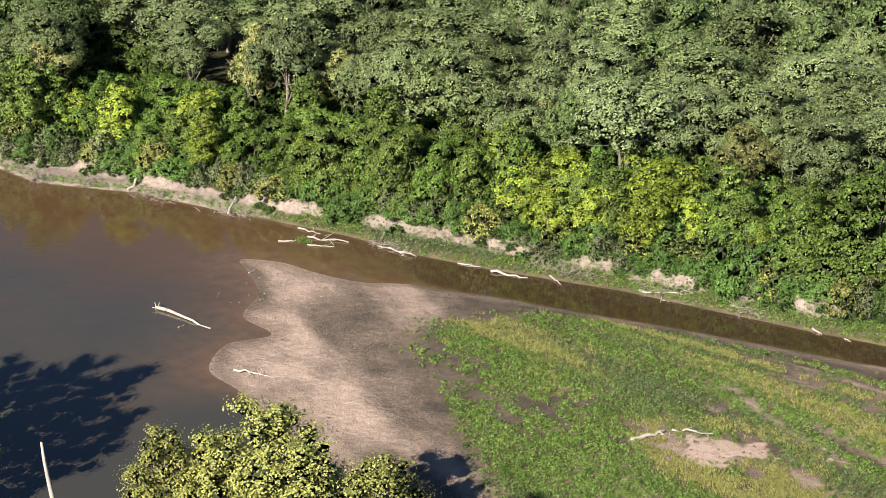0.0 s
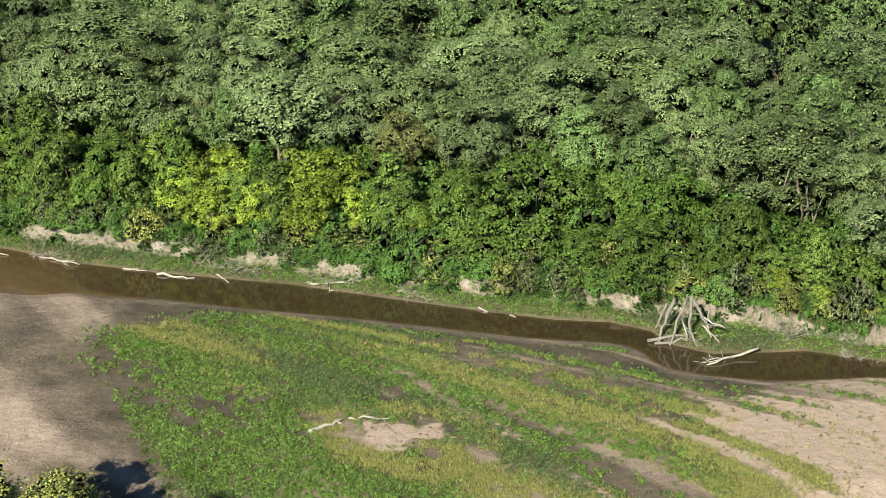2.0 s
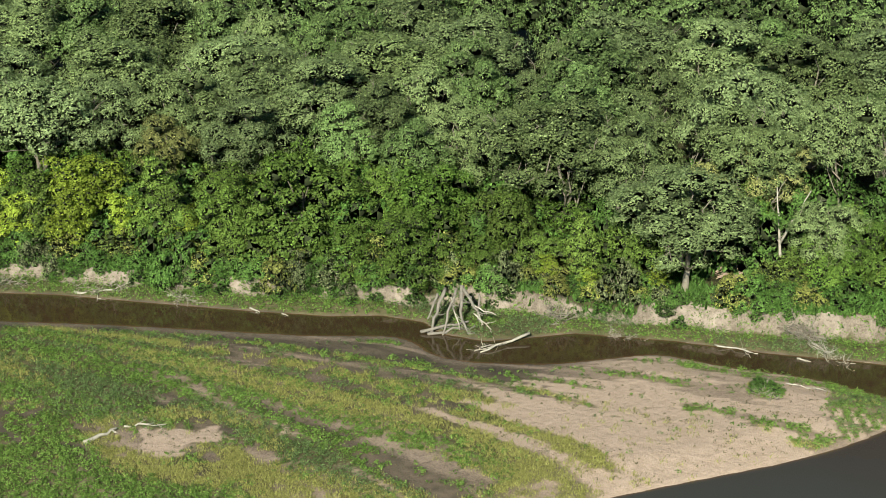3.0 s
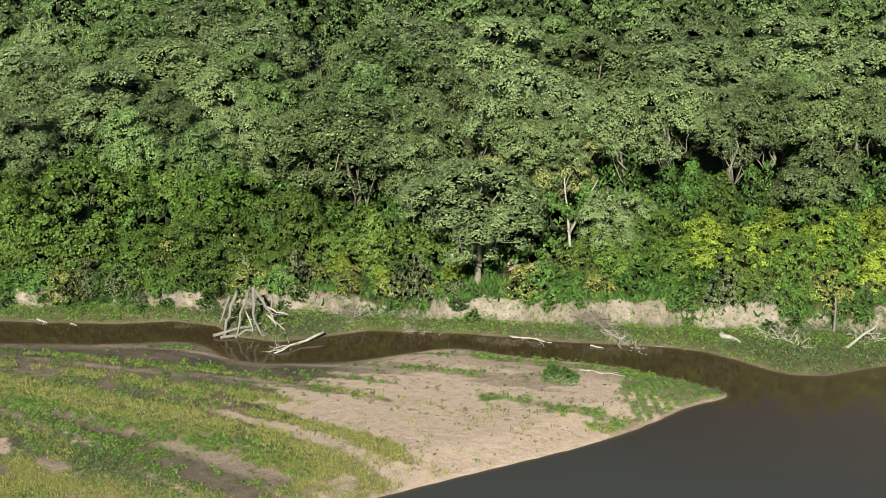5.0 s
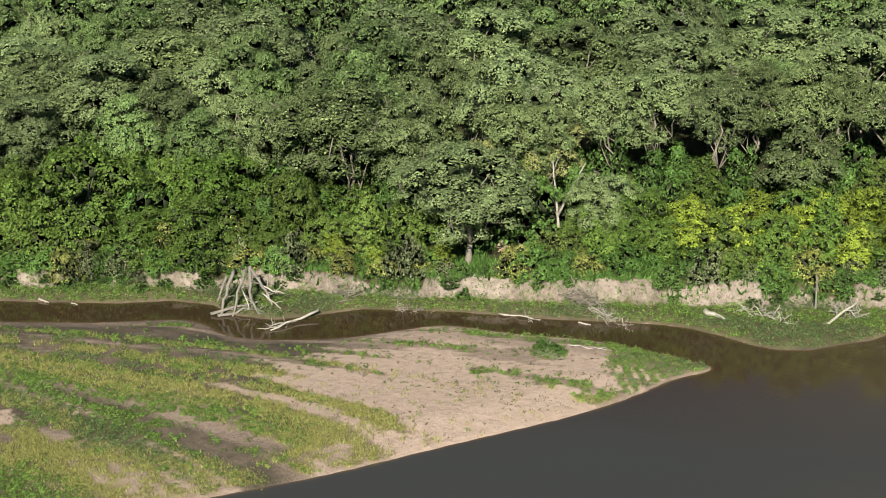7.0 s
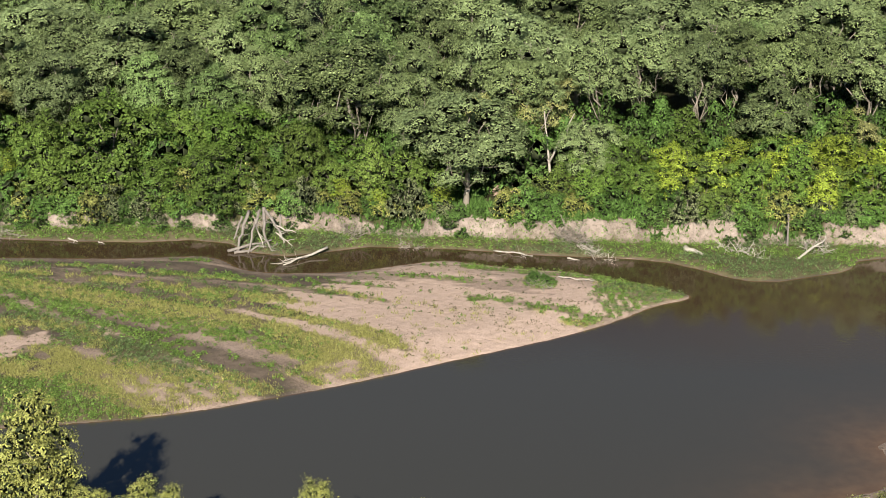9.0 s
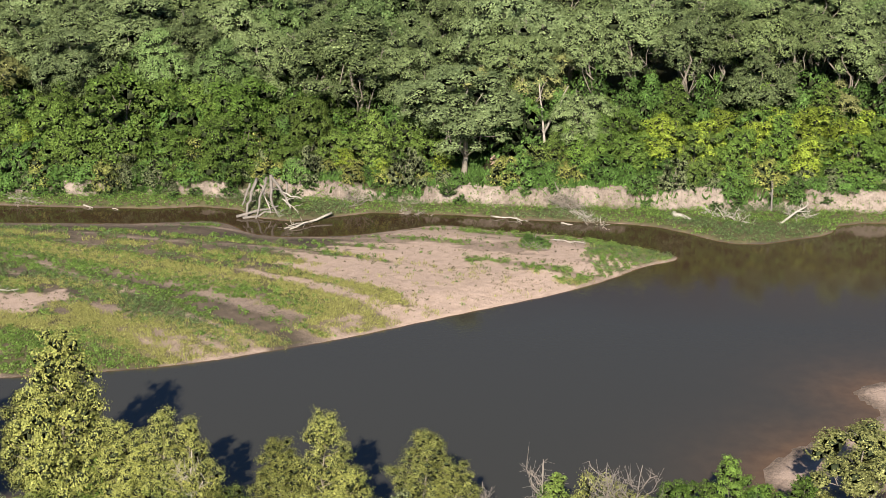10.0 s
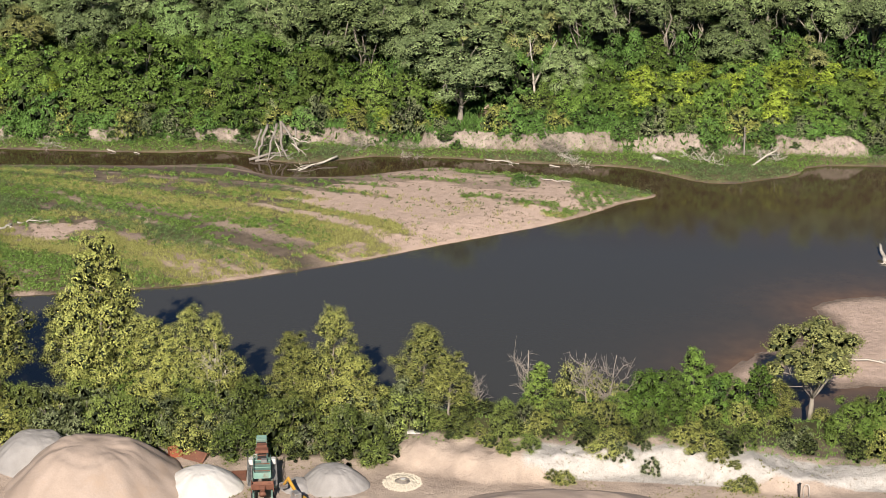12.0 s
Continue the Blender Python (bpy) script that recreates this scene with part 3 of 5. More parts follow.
# ---- trees: each kind is a few shapes, planted many times ----
def tree_shape(seed, kind):
    """Two meshes in metres, bark and crown, for one shape of a kind."""
    rng = np.random.default_rng(seed)
    K = KINDS[kind]
    h, r, base = K["h"], K["r"], K["base"]
    tb = Tubes(K.get("sides", 6))
    centres, radii = [], []
    if K["form"] == "broad":
        forks = rng.integers(2, 4)
        split = np.array([rng.normal(0, 0.3), rng.normal(0, 0.3), base * 0.75])
        tb.limb(rng, (0, 0, -0.8), split, K["trunk"] * 1.15, K["trunk"] * 0.8, 0.05)
        for k in range(K["limbs"]):
            a = 2 * math.pi * (k + rng.uniform(-0.3, 0.3)) / K["limbs"]
            u = 0.0 if k == 0 else rng.uniform(0.45, 0.85)
            end = np.array([math.cos(a) * r * u, math.sin(a) * r * u, base + (h - base) * (0.88 - 0.45 * u ** 1.5 + rng.uniform(-0.08, 0.08))])
            pts = tb.limb(rng, split, end, K["trunk"] * (0.62 if k < 2 else 0.3), 0.05, 0.10, 6)
            for j in range(2):
                q = pts[2 + j] + np.array([rng.normal(0, r * 0.28), rng.normal(0, r * 0.28), rng.uniform(0.5, 2.2)])
                tb.limb(rng, pts[2 + j], q, K["trunk"] * 0.2, 0.04, 0.12, 4)
                centres.append(q)
                radii.append(rng.uniform(0.45, 0.7) * K["clump"])
            centres.append(end)
            radii.append(rng.uniform(0.6, 0.9) * K["clump"])
        lobes = [(np.array([math.cos(a) * r * 0.52, math.sin(a) * r * 0.52, base + (h - base) * rng.uniform(0.36, 0.66)]), r * rng.uniform(0.40, 0.55))
                 for a in 2 * math.pi * (np.arange(5) + rng.uniform(0, 1)) / 5] + [(np.array([0, 0, base + (h - base) * 0.74]), r * 0.52)]

        def draw():
            c, lr = lobes[rng.integers(len(lobes))]
            d = rng.normal(size=3)
            d[2] = abs(d[2]) * 1.1 - 0.3
            d /= np.linalg.norm(d)
            return c + d * lr * rng.uniform(0.75, 1.05) * np.array([1, 1, 1.15 * (h - base) / (2.2 * r)])
        for c in apart(rng, draw, K["clumps"]):
            centres.append(c)
            radii.append(K["clump"] * rng.uniform(0.55, 1.25))
        for k in range(K.get("bare", 7)):
            c = np.array(centres[rng.integers(len(centres))])
            d = rng.normal(size=3) + (c - np.array([0, 0, base + 0.4 * (h - base)])) * 0.25
            d /= np.linalg.norm(d)
            w = tb.limb(rng, c - d * 1.2, c + d * K["clump"] * rng.uniform(1.0, 1.5), 0.09, 0.03, 0.12, 5)
            for j in (2, 3):
                tb.limb(rng, w[j], w[j] + d * 0.5 + rng.normal(0, 0.5, 3), 0.05, 0.02, 0.1, 3)
    elif K["form"] == "dome":
        for k in range(K["limbs"]):
            a = rng.uniform(0, 6.28)
            u = rng.uniform(0.2, 0.7)
            tb.limb(rng, (rng.normal(0, 0.2), rng.normal(0, 0.2), -0.5), (math.cos(a) * r * u, math.sin(a) * r * u, h * rng.uniform(0.5, 0.8)), K["trunk"], 0.04, 0.1)
        def draw():
            d = rng.normal(size=3)
            d[2] = abs(d[2])
            d /= np.linalg.norm(d)
            m = rng.uniform(0.66, 1.0) * (1 + 0.15 * math.sin(3 * math.atan2(d[1], d[0]) + seed))
            return np.array([d[0] * r * m, d[1] * r * m, max(0.12, d[2] ** 0.8) * h * 0.9 * m])
        for c in apart(rng, draw, K["clumps"]):
            centres.append(c)
            radii.append(K["clump"] * rng.uniform(0.6, 1.2))
    elif K["form"] == "column":
        lean = rng.normal(0, 0.3, 2)
        tb.limb(rng, (0, 0, -0.8), (lean[0], lean[1], h * 0.93), K["trunk"], 0.05, 0.03, 8)
        for k in range(K["limbs"]):
            z = base + (h - base) * (k + rng.uniform(0, 0.8)) / K["limbs"]
            f = (z - base) / (h - base)
            reach = r * (1 - 0.75 * f ** 1.3) * (0.55 + 0.45 * min(1, f * 5)) * rng.uniform(0.7, 1.15)
            a = k * 2.4 + rng.uniform(-0.4, 0.4)
            t0 = np.array([lean[0] * z / h, lean[1] * z / h, z])
            end = t0 + np.array([math.cos(a) * reach, math.sin(a) * reach, reach * rng.uniform(0.35, 0.8)])
            tb.limb(rng, t0, end, K["trunk"] * 0.35 * (1 - 0.6 * f), 0.03, 0.08, 4)
            for q in (0.55, 1.0):
                centres.append(t0 + (end - t0) * q + rng.normal(0, 0.2, 3))
                radii.append(K["clump"] * rng.uniform(0.65, 1.15) * (1.15 - 0.4 * f))
        centres.append(np.array([lean[0], lean[1], h * 0.95]))
        radii.append(K["clump"] * 0.7)
    elif K["form"] == "tiers":
        stems = K["limbs"]
        for s in range(stems):
            a = 2 * math.pi * s / stems + rng.uniform(-0.4, 0.4)
            foot = np.array([math.cos(a) * r * 0.45, math.sin(a) * r * 0.45, 0])
            top = h * rng.uniform(0.7, 1.0)
            tb.limb(rng, foot * 0.5 - np.array([0, 0, 0.6]), foot + np.array([0, 0, top * 0.96]), K["trunk"], 0.04, 0.04, 5)
            for k in range(K["clumps"] // stems):
                z = base + (top - base) * rng.random() ** 0.8
                w = r * 0.5 * (1.1 - 0.6 * z / top)
                centres.append(foot + np.array([rng.normal(0, w), rng.normal(0, w), z]))
                radii.append(K["clump"] * rng.uniform(0.6, 1.15))
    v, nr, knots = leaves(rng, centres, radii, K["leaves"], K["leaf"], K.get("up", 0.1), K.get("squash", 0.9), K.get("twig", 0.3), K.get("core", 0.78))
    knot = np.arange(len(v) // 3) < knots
    RAW[kind].append((v, nr, knots))
    if K.get("raw"):
        return None
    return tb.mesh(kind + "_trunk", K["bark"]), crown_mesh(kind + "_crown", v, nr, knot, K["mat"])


RAW = collections.defaultdict(list)
KINDS = {
    "cottonwood": dict(form="broad", h=20, r=6.4, base=4.5, trunk=0.40, limbs=7, clumps=30, clump=1.9, leaves=20700, leaf=0.265, mat=M_COTTON, bark=M_BARK, twig=0.36),
    "cottonwood_far": dict(form="broad", h=19, r=6.0, base=5.5, trunk=0.40, limbs=6, clumps=26, clump=2.0, leaves=12600, leaf=0.31, mat=M_COTTON, bark=M_BARK, sides=5, twig=0.38),
    "cottonwood_green": dict(form="broad", h=18.5, r=6.0, base=5.0, trunk=0.36, limbs=6, clumps=30, clump=1.75, leaves=12600, leaf=0.30, mat=M_COTTON_FAR, bark=M_BARK, sides=5, twig=0.36),
    "cottonwood_tall": dict(form="broad", h=22, r=5.2, base=8.5, trunk=0.34, limbs=6, clumps=22, clump=1.7, leaves=13500, leaf=0.25, mat=M_COTTON, bark=M_BARK, twig=0.36, bare=12),
    "cottonwood_yellowing": dict(form="broad", h=18, r=6.0, base=5, trunk=0.36, limbs=7, clumps=26, clump=1.6, leaves=12600, leaf=0.26, mat=M_COTTON_YELLOW, bark=M_BARK),
    "maple": dict(form="dome", h=10, r=5.5, base=0, trunk=0.16, limbs=6, clumps=40, clump=1.4, leaves=12600, leaf=0.25, mat=M_GREEN, bark=M_DARKBARK, twig=0.28),
    "vine_thicket": dict(form="dome", h=4.5, r=3.4, base=0, trunk=0.06, limbs=4, clumps=20, clump=1.15, leaves=3600, leaf=0.28, mat=M_VINE, bark=M_DARKBARK, sides=4),
    "willow": dict(form="dome", h=5.0, r=3.0, base=0, trunk=0.06, limbs=7, clumps=34, clump=0.8, leaves=2000, leaf=0.23, mat=M_DUSTY, bark=M_TWIG, sides=4),
    "lime_tree": dict(form="tiers", h=10, r=2.6, base=1.5, trunk=0.09, limbs=4, clumps=84, clump=0.66, leaves=5400, leaf=0.26, mat=M_LIME, bark=M_DARKBARK, sides=4, up=0.5, squash=0.55),
    "slender_tree": dict(form="column", h=12, r=3.2, base=1.5, trunk=0.17, limbs=34, clump=0.85, leaves=6300, leaf=0.28, mat=M_GREEN, bark=M_DARKBARK),
    "bank_cottonwood": dict(form="column", h=14, r=4.0, base=2.2, trunk=0.22, limbs=44, clump=0.85, leaves=15000, leaf=0.16, mat=M_OLIVE, bark=M_BARK),
    "edge_shrub": dict(form="dome", h=4.2, r=2.9, base=0, trunk=0.06, limbs=5, clumps=22, clump=1.0, leaves=2100, leaf=0.25, mat=M_OLIVE, bark=M_DARKBARK, sides=4),
    "vine_column": dict(form="tiers", h=10, r=0.5, base=0.2, trunk=0.2, limbs=1, clumps=30, clump=0.75, leaves=1100, leaf=0.30, mat=M_VINE, bark=M_DARKBARK, raw=True),
    "olive_shrub": dict(form="dome", h=4.5, r=2.8, base=0, trunk=0.07, limbs=6, clumps=26, clump=0.95, leaves=3800, leaf=0.18, mat=M_OLIVE, bark=M_TWIG),
    "bank_shrub": dict(form="dome", h=4.5, r=3.0, base=0, trunk=0.07, limbs=6, clumps=26, clump=1.0, leaves=4950, leaf=0.165, mat=M_BANK, bark=M_DARKBARK),
}
LABELS = {
    "cottonwood": ("cottonwood_tree", "tall grey-green cottonwood tree with pale forked trunk", "forest cottonwoods"),
    "cottonwood_far": ("cottonwood_tree", "grey-green cottonwood crown deep in the forest", "forest cottonwoods"),
    "cottonwood_yellowing": ("cottonwood_tree", "cottonwood tree with yellowing leaves and pale trunk", "forest cottonwoods"),
    "cottonwood_tall": ("cottonwood_tree", "tall cottonwood with a long bare pale trunk", "forest cottonwoods"),
    "cottonwood_green": ("cottonwood_tree", "mid-green cottonwood tree in the forest canopy", "forest cottonwoods"),
    "maple": ("maple_tree", "dense rounded dark green tree on the forest edge", "forest edge trees"),
    "vine_thicket": ("shrub", "low vine-covered green thicket on the bank top", "bank thickets"),
    "willow": ("willow_shrub", "dusty grey-green willow shrub with bare twigs", "bank willows"),
    "lime_tree": ("lime_green_tree", "bright yellow-green slender tree in tiers of leaves", "lime green trees"),
    "slender_tree": ("slender_tree", "upright dark green tree hung with vines", "slender forest trees"),
    "bank_cottonwood": ("cottonwood_tree", "young olive-green cottonwood beside the sand yard", "near bank trees"),
    "edge_shrub": ("shrub", "yellowish green shrub hanging over the cut bank", "bank thickets"),
    "olive_shrub": ("shrub", "olive yellow-green shrub on the near river bank", "near bank shrubs"),
    "bank_shrub": ("shrub", "leafy green shrub on the near river bank", "near bank shrubs"),
}
SHAPES = {k: [tree_shape(100 * i + n, k) for n in range(4 if k.startswith("cottonwood") or k in ("maple", "vine_thicket", "bank_cottonwood") else 2)] for i, k in enumerate(KINDS)}
plant_rng = np.random.default_rng(5)


def spread(name, kind, places, label, category="shrubs", share=0.45):
    """Many plants of a kind as one mass: rows of x, y, width scale, height scale."""
    rng = np.random.default_rng(len(places))
    vs, ns, ts, ks = [], [], [], []
    for x, y, s, t in places:
        v, n, knots = RAW[kind][rng.integers(len(RAW[kind]))]
        k = (knots + int((len(v) // 3 - knots) * share)) * 3
        v, n = v[:k], n[:k]
        a = rng.uniform(0, 6.28)
        R = np.array([[math.cos(a), -math.sin(a), 0], [math.sin(a), math.cos(a), 0], [0, 0, 1]])
        vs.append(v @ R.T * np.array([s, s, s * t]) + np.array([x, y, zat(x, y)]))
        ns.append(n @ R.T)
        ts.append(np.full(len(v), rng.random(), np.float32))
        ks.append(np.arange(len(v) // 3) < knots)
    v = np.concatenate(vs)
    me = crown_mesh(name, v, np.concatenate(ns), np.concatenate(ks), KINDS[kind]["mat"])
    me.attributes.new("tint", "FLOAT", "POINT").data.foreach_set("value", np.concatenate(ts))
    tagged(new(name, me), label, category, kind="stuff")


def plant(kind, x, y, s=1.0, tall=1.0, z=None, label=""):
    """One tree: scale s in width, s * tall in height."""
    bark, crown = SHAPES[kind][plant_rng.integers(len(SHAPES[kind]))]
    name, text, group = LABELS[kind]
    m = pose(x, y, zat(x, y) - 0.05 if z is None else z, plant_rng.normal(0, 2.0), plant_rng.normal(0, 2.0), plant_rng.uniform(0, 360)) @ Matrix.Diagonal((s, s, s * tall, 1))
    e = holder(name, m, label or text, "shrub" if "shrub" in name else "tree", group)
    part("trunk", bark, e)
    part("crown", crown, e)
    return e


STANDING = []
CLEARINGS = ((8.6, 141.5, 4.2), (14, 146.5, 4.5), (20.8, 151, 3.5), (-10.6, 152.5, 4.0), (34, 161, 3.0), (59.5, 163, 3.0))


def crowded(x, y):
    """True where open ground or a single trunk must stay in sight."""
    return any(math.hypot(x - a, y - b) < r for a, b, r in CLEARINGS)


def clear_of(places):
    return [p for p in places if not crowded(p[0], p[1])]


def far_forest():
    rng = np.random.default_rng(11)
    # single trees that stand out: place, crown radius, height
    for x, y, r, h in ((8.6, 144.8, 8.2, 16.5), (-10.8, 160.5, 8.6, 20.5), (-1.5, 161, 5.8, 17), (16, 163, 6.2, 18), (26.5, 148.5, 4.6, 11.5), 
                       (-18.3, 163.5, 5.5, 18.5), (16.4, 179, 7.2, 19), (-49, 178, 8.2, 19), (-61, 184, 8, 19),
                       (-41.8, 192, 9.5, 20), (24, 195, 7.5, 20), (7.7, 205, 8.5, 20), (-32, 203, 8.5, 20), (37.4, 201, 9, 20), (45.3, 187, 7.4, 19), (-8, 206, 8.5, 20), (55.8, 210, 9, 20), (65.9, 192, 8, 19),
                       (-193, 151, 6.5, 18), (-186, 178, 10.5, 21), (-158, 182, 10.5, 21), (-144.8, 187, 6.0, 20), (-130, 180, 10.5, 20), (-106, 199, 9.5, 20), (-85, 203, 9, 20),
                       (-86.3, 184, 9.5, 19), (-99.5, 176, 7.0, 18), (-66, 190, 9.5, 19), (-120, 188, 7, 20), (-70, 173, 6.5, 17), (-82, 170, 6, 16), (-58, 166, 6.0, 16), (-117, 172, 6, 17), (-172, 165, 6, 17), (-38, 172, 6, 17), (-27, 168, 5.6, 16)):
        plant("cottonwood", x, y, r / 6.4, h / 20 / (r / 6.4))
        STANDING.append((x, y, r))
    for x, y, r, h in ((34.2, 171, 5.6, 21), (42.5, 169, 4.8, 20), (49, 173, 5.2, 21), (55.9, 171, 5.4, 21.5), (60.5, 172, 4.8, 21), (68, 169, 5.4, 20.5), (75, 173, 5.6, 21), (28, 167, 4.6, 20), (82, 170, 5.2, 21)):
        plant("cottonwood_tall", x, y, r / 5.2, h / 22 / (r / 5.2))
        STANDING.append((x, y, r))
    for x, y, s in ((10.5, 158, 0.7), (19, 163, 0.8), (-143, 166, 0.75), (-188, 146, 0.75), (-104, 168, 0.6), (66, 160, 0.6)):
        plant("cottonwood_yellowing", x, y, s)
    for x, y, s, t in ((-45, 150, 1.55, 0.92), (-28, 153, 1.3, 0.95), (-28, 144.2, 1.0, 0.95), (-37, 144, 0.9, 0.8), (-53, 146, 0.95, 0.9), (-20.5, 145, 0.75, 0.85), (-36, 157, 1.2, 1.0), (-18, 152, 0.8, 1.0),
                       (-64, 147, 1.0, 0.9), (-112, 150, 1.1, 0.9), (-136, 150, 1.15, 0.9), (-165, 150, 1.2, 0.9), (-156, 146, 1.0, 0.9), (-178, 148, 1.1, 0.9), (-99, 147, 0.9, 1.0),
                       (34, 147, 0.8, 0.8), (62, 149, 0.8, 0.8), (72, 150, 0.9, 0.9)):
        plant("maple", x, y, s, t)
    for x, y, s in ((-94, 144.5, 1.15), (-90, 147, 1.2), (-91, 142, 0.85), (-79, 147, 1.3), (-74, 149, 1.35), (-76, 144, 1.0), (-70, 146, 0.9), (-108, 158, 1.0), (-120, 153, 0.9), (-131, 148, 0.9),
                    (-61, 144, 0.85), (38, 150, 0.85), (43, 149, 0.8), (48, 151, 0.95), (53, 149, 0.9), (57, 151, 1.0), (62, 153, 1.05), (66, 148, 0.9), (70, 152, 1.0), (75, 150, 1.0),
                    (-163, 156, 0.8), (-174, 150, 0.7), (5, 143, 0.45), (-10, 144, 0.45), (-4, 142, 0.4), (-97, 158, 0.9)):
        plant("lime_tree", x, y, s)
    for x, y, s in ((-85, 146, 1.0), (-82, 143.5, 0.9), (-97, 145, 1.0), (-125, 152, 1.15), (-122, 147, 0.85), (-66, 150, 1.0), (-56, 152, 0.95), (-150, 148, 0.9), (-170, 142, 0.8), (-184, 143, 0.95),
                    (-103, 152, 1.0), (-16, 152, 0.8), (0, 152, 0.8), (22, 145, 0.55), (30, 154, 0.8), (41, 158, 0.9), (54, 158, 0.9), (64, 158, 0.95), (-142, 155, 1.0), (-114, 160, 1.0)):
        plant("slender_tree", x, y, s)
    for x in np.linspace(36, 84, 11):
        plant("lime_tree", x + rng.uniform(-1.5, 1.5), rng.uniform(144.5, 153), rng.uniform(0.6, 0.95))
    # middling trees all along the edge
    x = -208.0
    while x < 95:
        x += rng.uniform(4.2, 7.5)
        y = float(cliff_line(x)) + rng.uniform(5, 12)
        if crowded(x, y) or -56 < x < -18:
            continue
        u = rng.random()
        big = 1.0 + 0.35 * (x < -15)
        lime = 0.34 if (-110 < x < -60 or 30 < x) else 0.07
        if u < lime:
            plant("lime_tree", x, y, rng.uniform(0.6, 0.95) * big)
        elif u < lime + 0.24:
            plant("slender_tree", x, y, rng.uniform(0.6, 0.85) * big)
        elif not (2 < x < 24):
            plant("maple", x, y, rng.uniform(0.6, 0.95) * (1.0 + 0.15 * (x < -15)), rng.uniform(0.9, 1.3))
    # thickets along the top of the cut bank and down its face
    low, behind = [], []
    x = -205.0
    while x < 92:
        x += rng.uniform(1.6, 3.2)
        y = float(cliff_line(x)) + rng.uniform(0.8, 3.6) + (0.9 if x > -26 else 0)
        kind = rng.choice(["willow", "vine_thicket", "vine_thicket", "edge_shrub"])
        plant(kind, x, y, rng.uniform(0.4, 0.95) * (0.45 if crowded(x, y) else 1), rng.uniform(0.7, 1.25))
        if rng.random() < (0.7 if x > -26 else 0.9):
            low.append((x + 0.7, y - rng.uniform(0.6, 2.6), rng.uniform(0.2, 0.42), 0.9))
        if rng.random() < 0.55 and not crowded(x, y + 4):
            behind.append((x + rng.uniform(-1, 1), y + rng.uniform(2.5, 5), rng.uniform(0.7, 1.2), rng.uniform(0.8, 1.3)))
    spread("forest_shrubs", "vine_thicket", clear_of([(rng.uniform(-205, -25), rng.uniform(147, 166), rng.uniform(0.7, 1.5), rng.uniform(0.8, 1.4)) for _ in range(110)]), "dark green shrubs in the forest shade", share=0.4)
    spread("vine_columns", "vine_column", [(x + rng.uniform(-1.5, 1.5), rng.uniform(160, 174), rng.uniform(0.9, 1.3), rng.uniform(0.9, 1.35)) for x in np.linspace(22, 84, 34)]
           + [(rng.uniform(-190, 20), rng.uniform(146, 168), rng.uniform(0.7, 1.2), rng.uniform(0.6, 1.2)) for _ in range(40)], "tree trunks wrapped in green climbing vines", "vines", 1.0)
    spread("bank_creepers", "vine_thicket", low, "small green creepers on the cut bank")
    spread("undergrowth", "vine_thicket", behind[0::3], "green undergrowth behind the bank thickets")
    spread("leafy_undergrowth", "bank_shrub", behind[1::3], "leafy mid-green undergrowth behind the bank")
    spread("olive_undergrowth", "olive_shrub", behind[2::3], "olive yellow-green undergrowth behind the bank")
    fill = [(rng.uniform(-30, 92), rng.uniform(150, 176), rng.uniform(0.8, 1.6), rng.uniform(0.8, 1.4)) for _ in range(90)]
    spread("shaded_shrubs", "vine_thicket", clear_of(fill), "dark green shrubs under the cottonwoods", share=0.45)
    mids = [(rng.uniform(-215, 18), rng.uniform(158, 175), rng.uniform(0.55, 0.9), rng.uniform(0.9, 1.3)) for _ in range(84)]
    spread("understorey_trees", "maple", clear_of(mids), "rounded green trees under the cottonwoods", "trees", 0.6)
    far_woods(rng)


def far_woods(rng):
    """The closed canopy behind the edge: single trees in front, one mass of crowns far back."""
    gaps = [(-97, 176, 5), (12, 150, 6), (-140, 172, 5), (22, 172, 5), (-160, 168, 5)]
    vs, ns, ts, ks = [], [], [], []
    for row in range(14):
        y0 = 163 + row * 8.4
        x = -225.0 + (row % 2) * 4.2
        while x < 105:
            px, py = x + rng.uniform(-2.6, 2.6), y0 + rng.uniform(-2.6, 2.6)
            x += 9.6
            if rng.random() < 0.05 or any(math.hypot(px - a, py - b) < r for a, b, r in gaps) or py > 268 + 0.25 * px or (px < -170 and py > 215):
                continue
            if min(math.hypot(px - a, py - b) - 0.75 * r for a, b, r in STANDING) < 3.4:
                continue
            s = rng.choice([0.66, 0.78, 0.88, 0.98, 1.15])
            tall = s ** -0.6 * rng.uniform(0.78, 1.14)
            if row < 7:
                plant("cottonwood_yellowing" if rng.random() < 0.03 else rng.choice(["cottonwood_far", "cottonwood_green"]), px, py, s, tall)
                continue
            v, n, knots = RAW["cottonwood_far"][rng.integers(len(RAW["cottonwood_far"]))]
            keep = knots + int((len(v) // 3 - knots) * 0.42)
            v, n = v[:keep * 3], n[:keep * 3]
            a = rng.uniform(0, 6.28)
            R = np.array([[math.cos(a), -math.sin(a), 0], [math.sin(a), math.cos(a), 0], [0, 0, 1]])
            vs.append(v @ R.T * np.array([s, s, s * tall]) + np.array([px, py, zat(px, py)]))
            ns.append(n @ R.T)
            ts.append(np.full(len(v), rng.random(), np.float32))
            ks.append(np.arange(len(v) // 3) < knots)
    v = np.concatenate(vs)
    me = crown_mesh("far_woods", v, np.concatenate(ns), np.concatenate(ks), M_COTTON_FAR)
    me.attributes.new("tint", "FLOAT", "POINT").data.foreach_set("value", np.concatenate(ts))
    tagged(new("far_woods", me), "dense grey-green cottonwood forest canopy", "forest", kind="stuff")


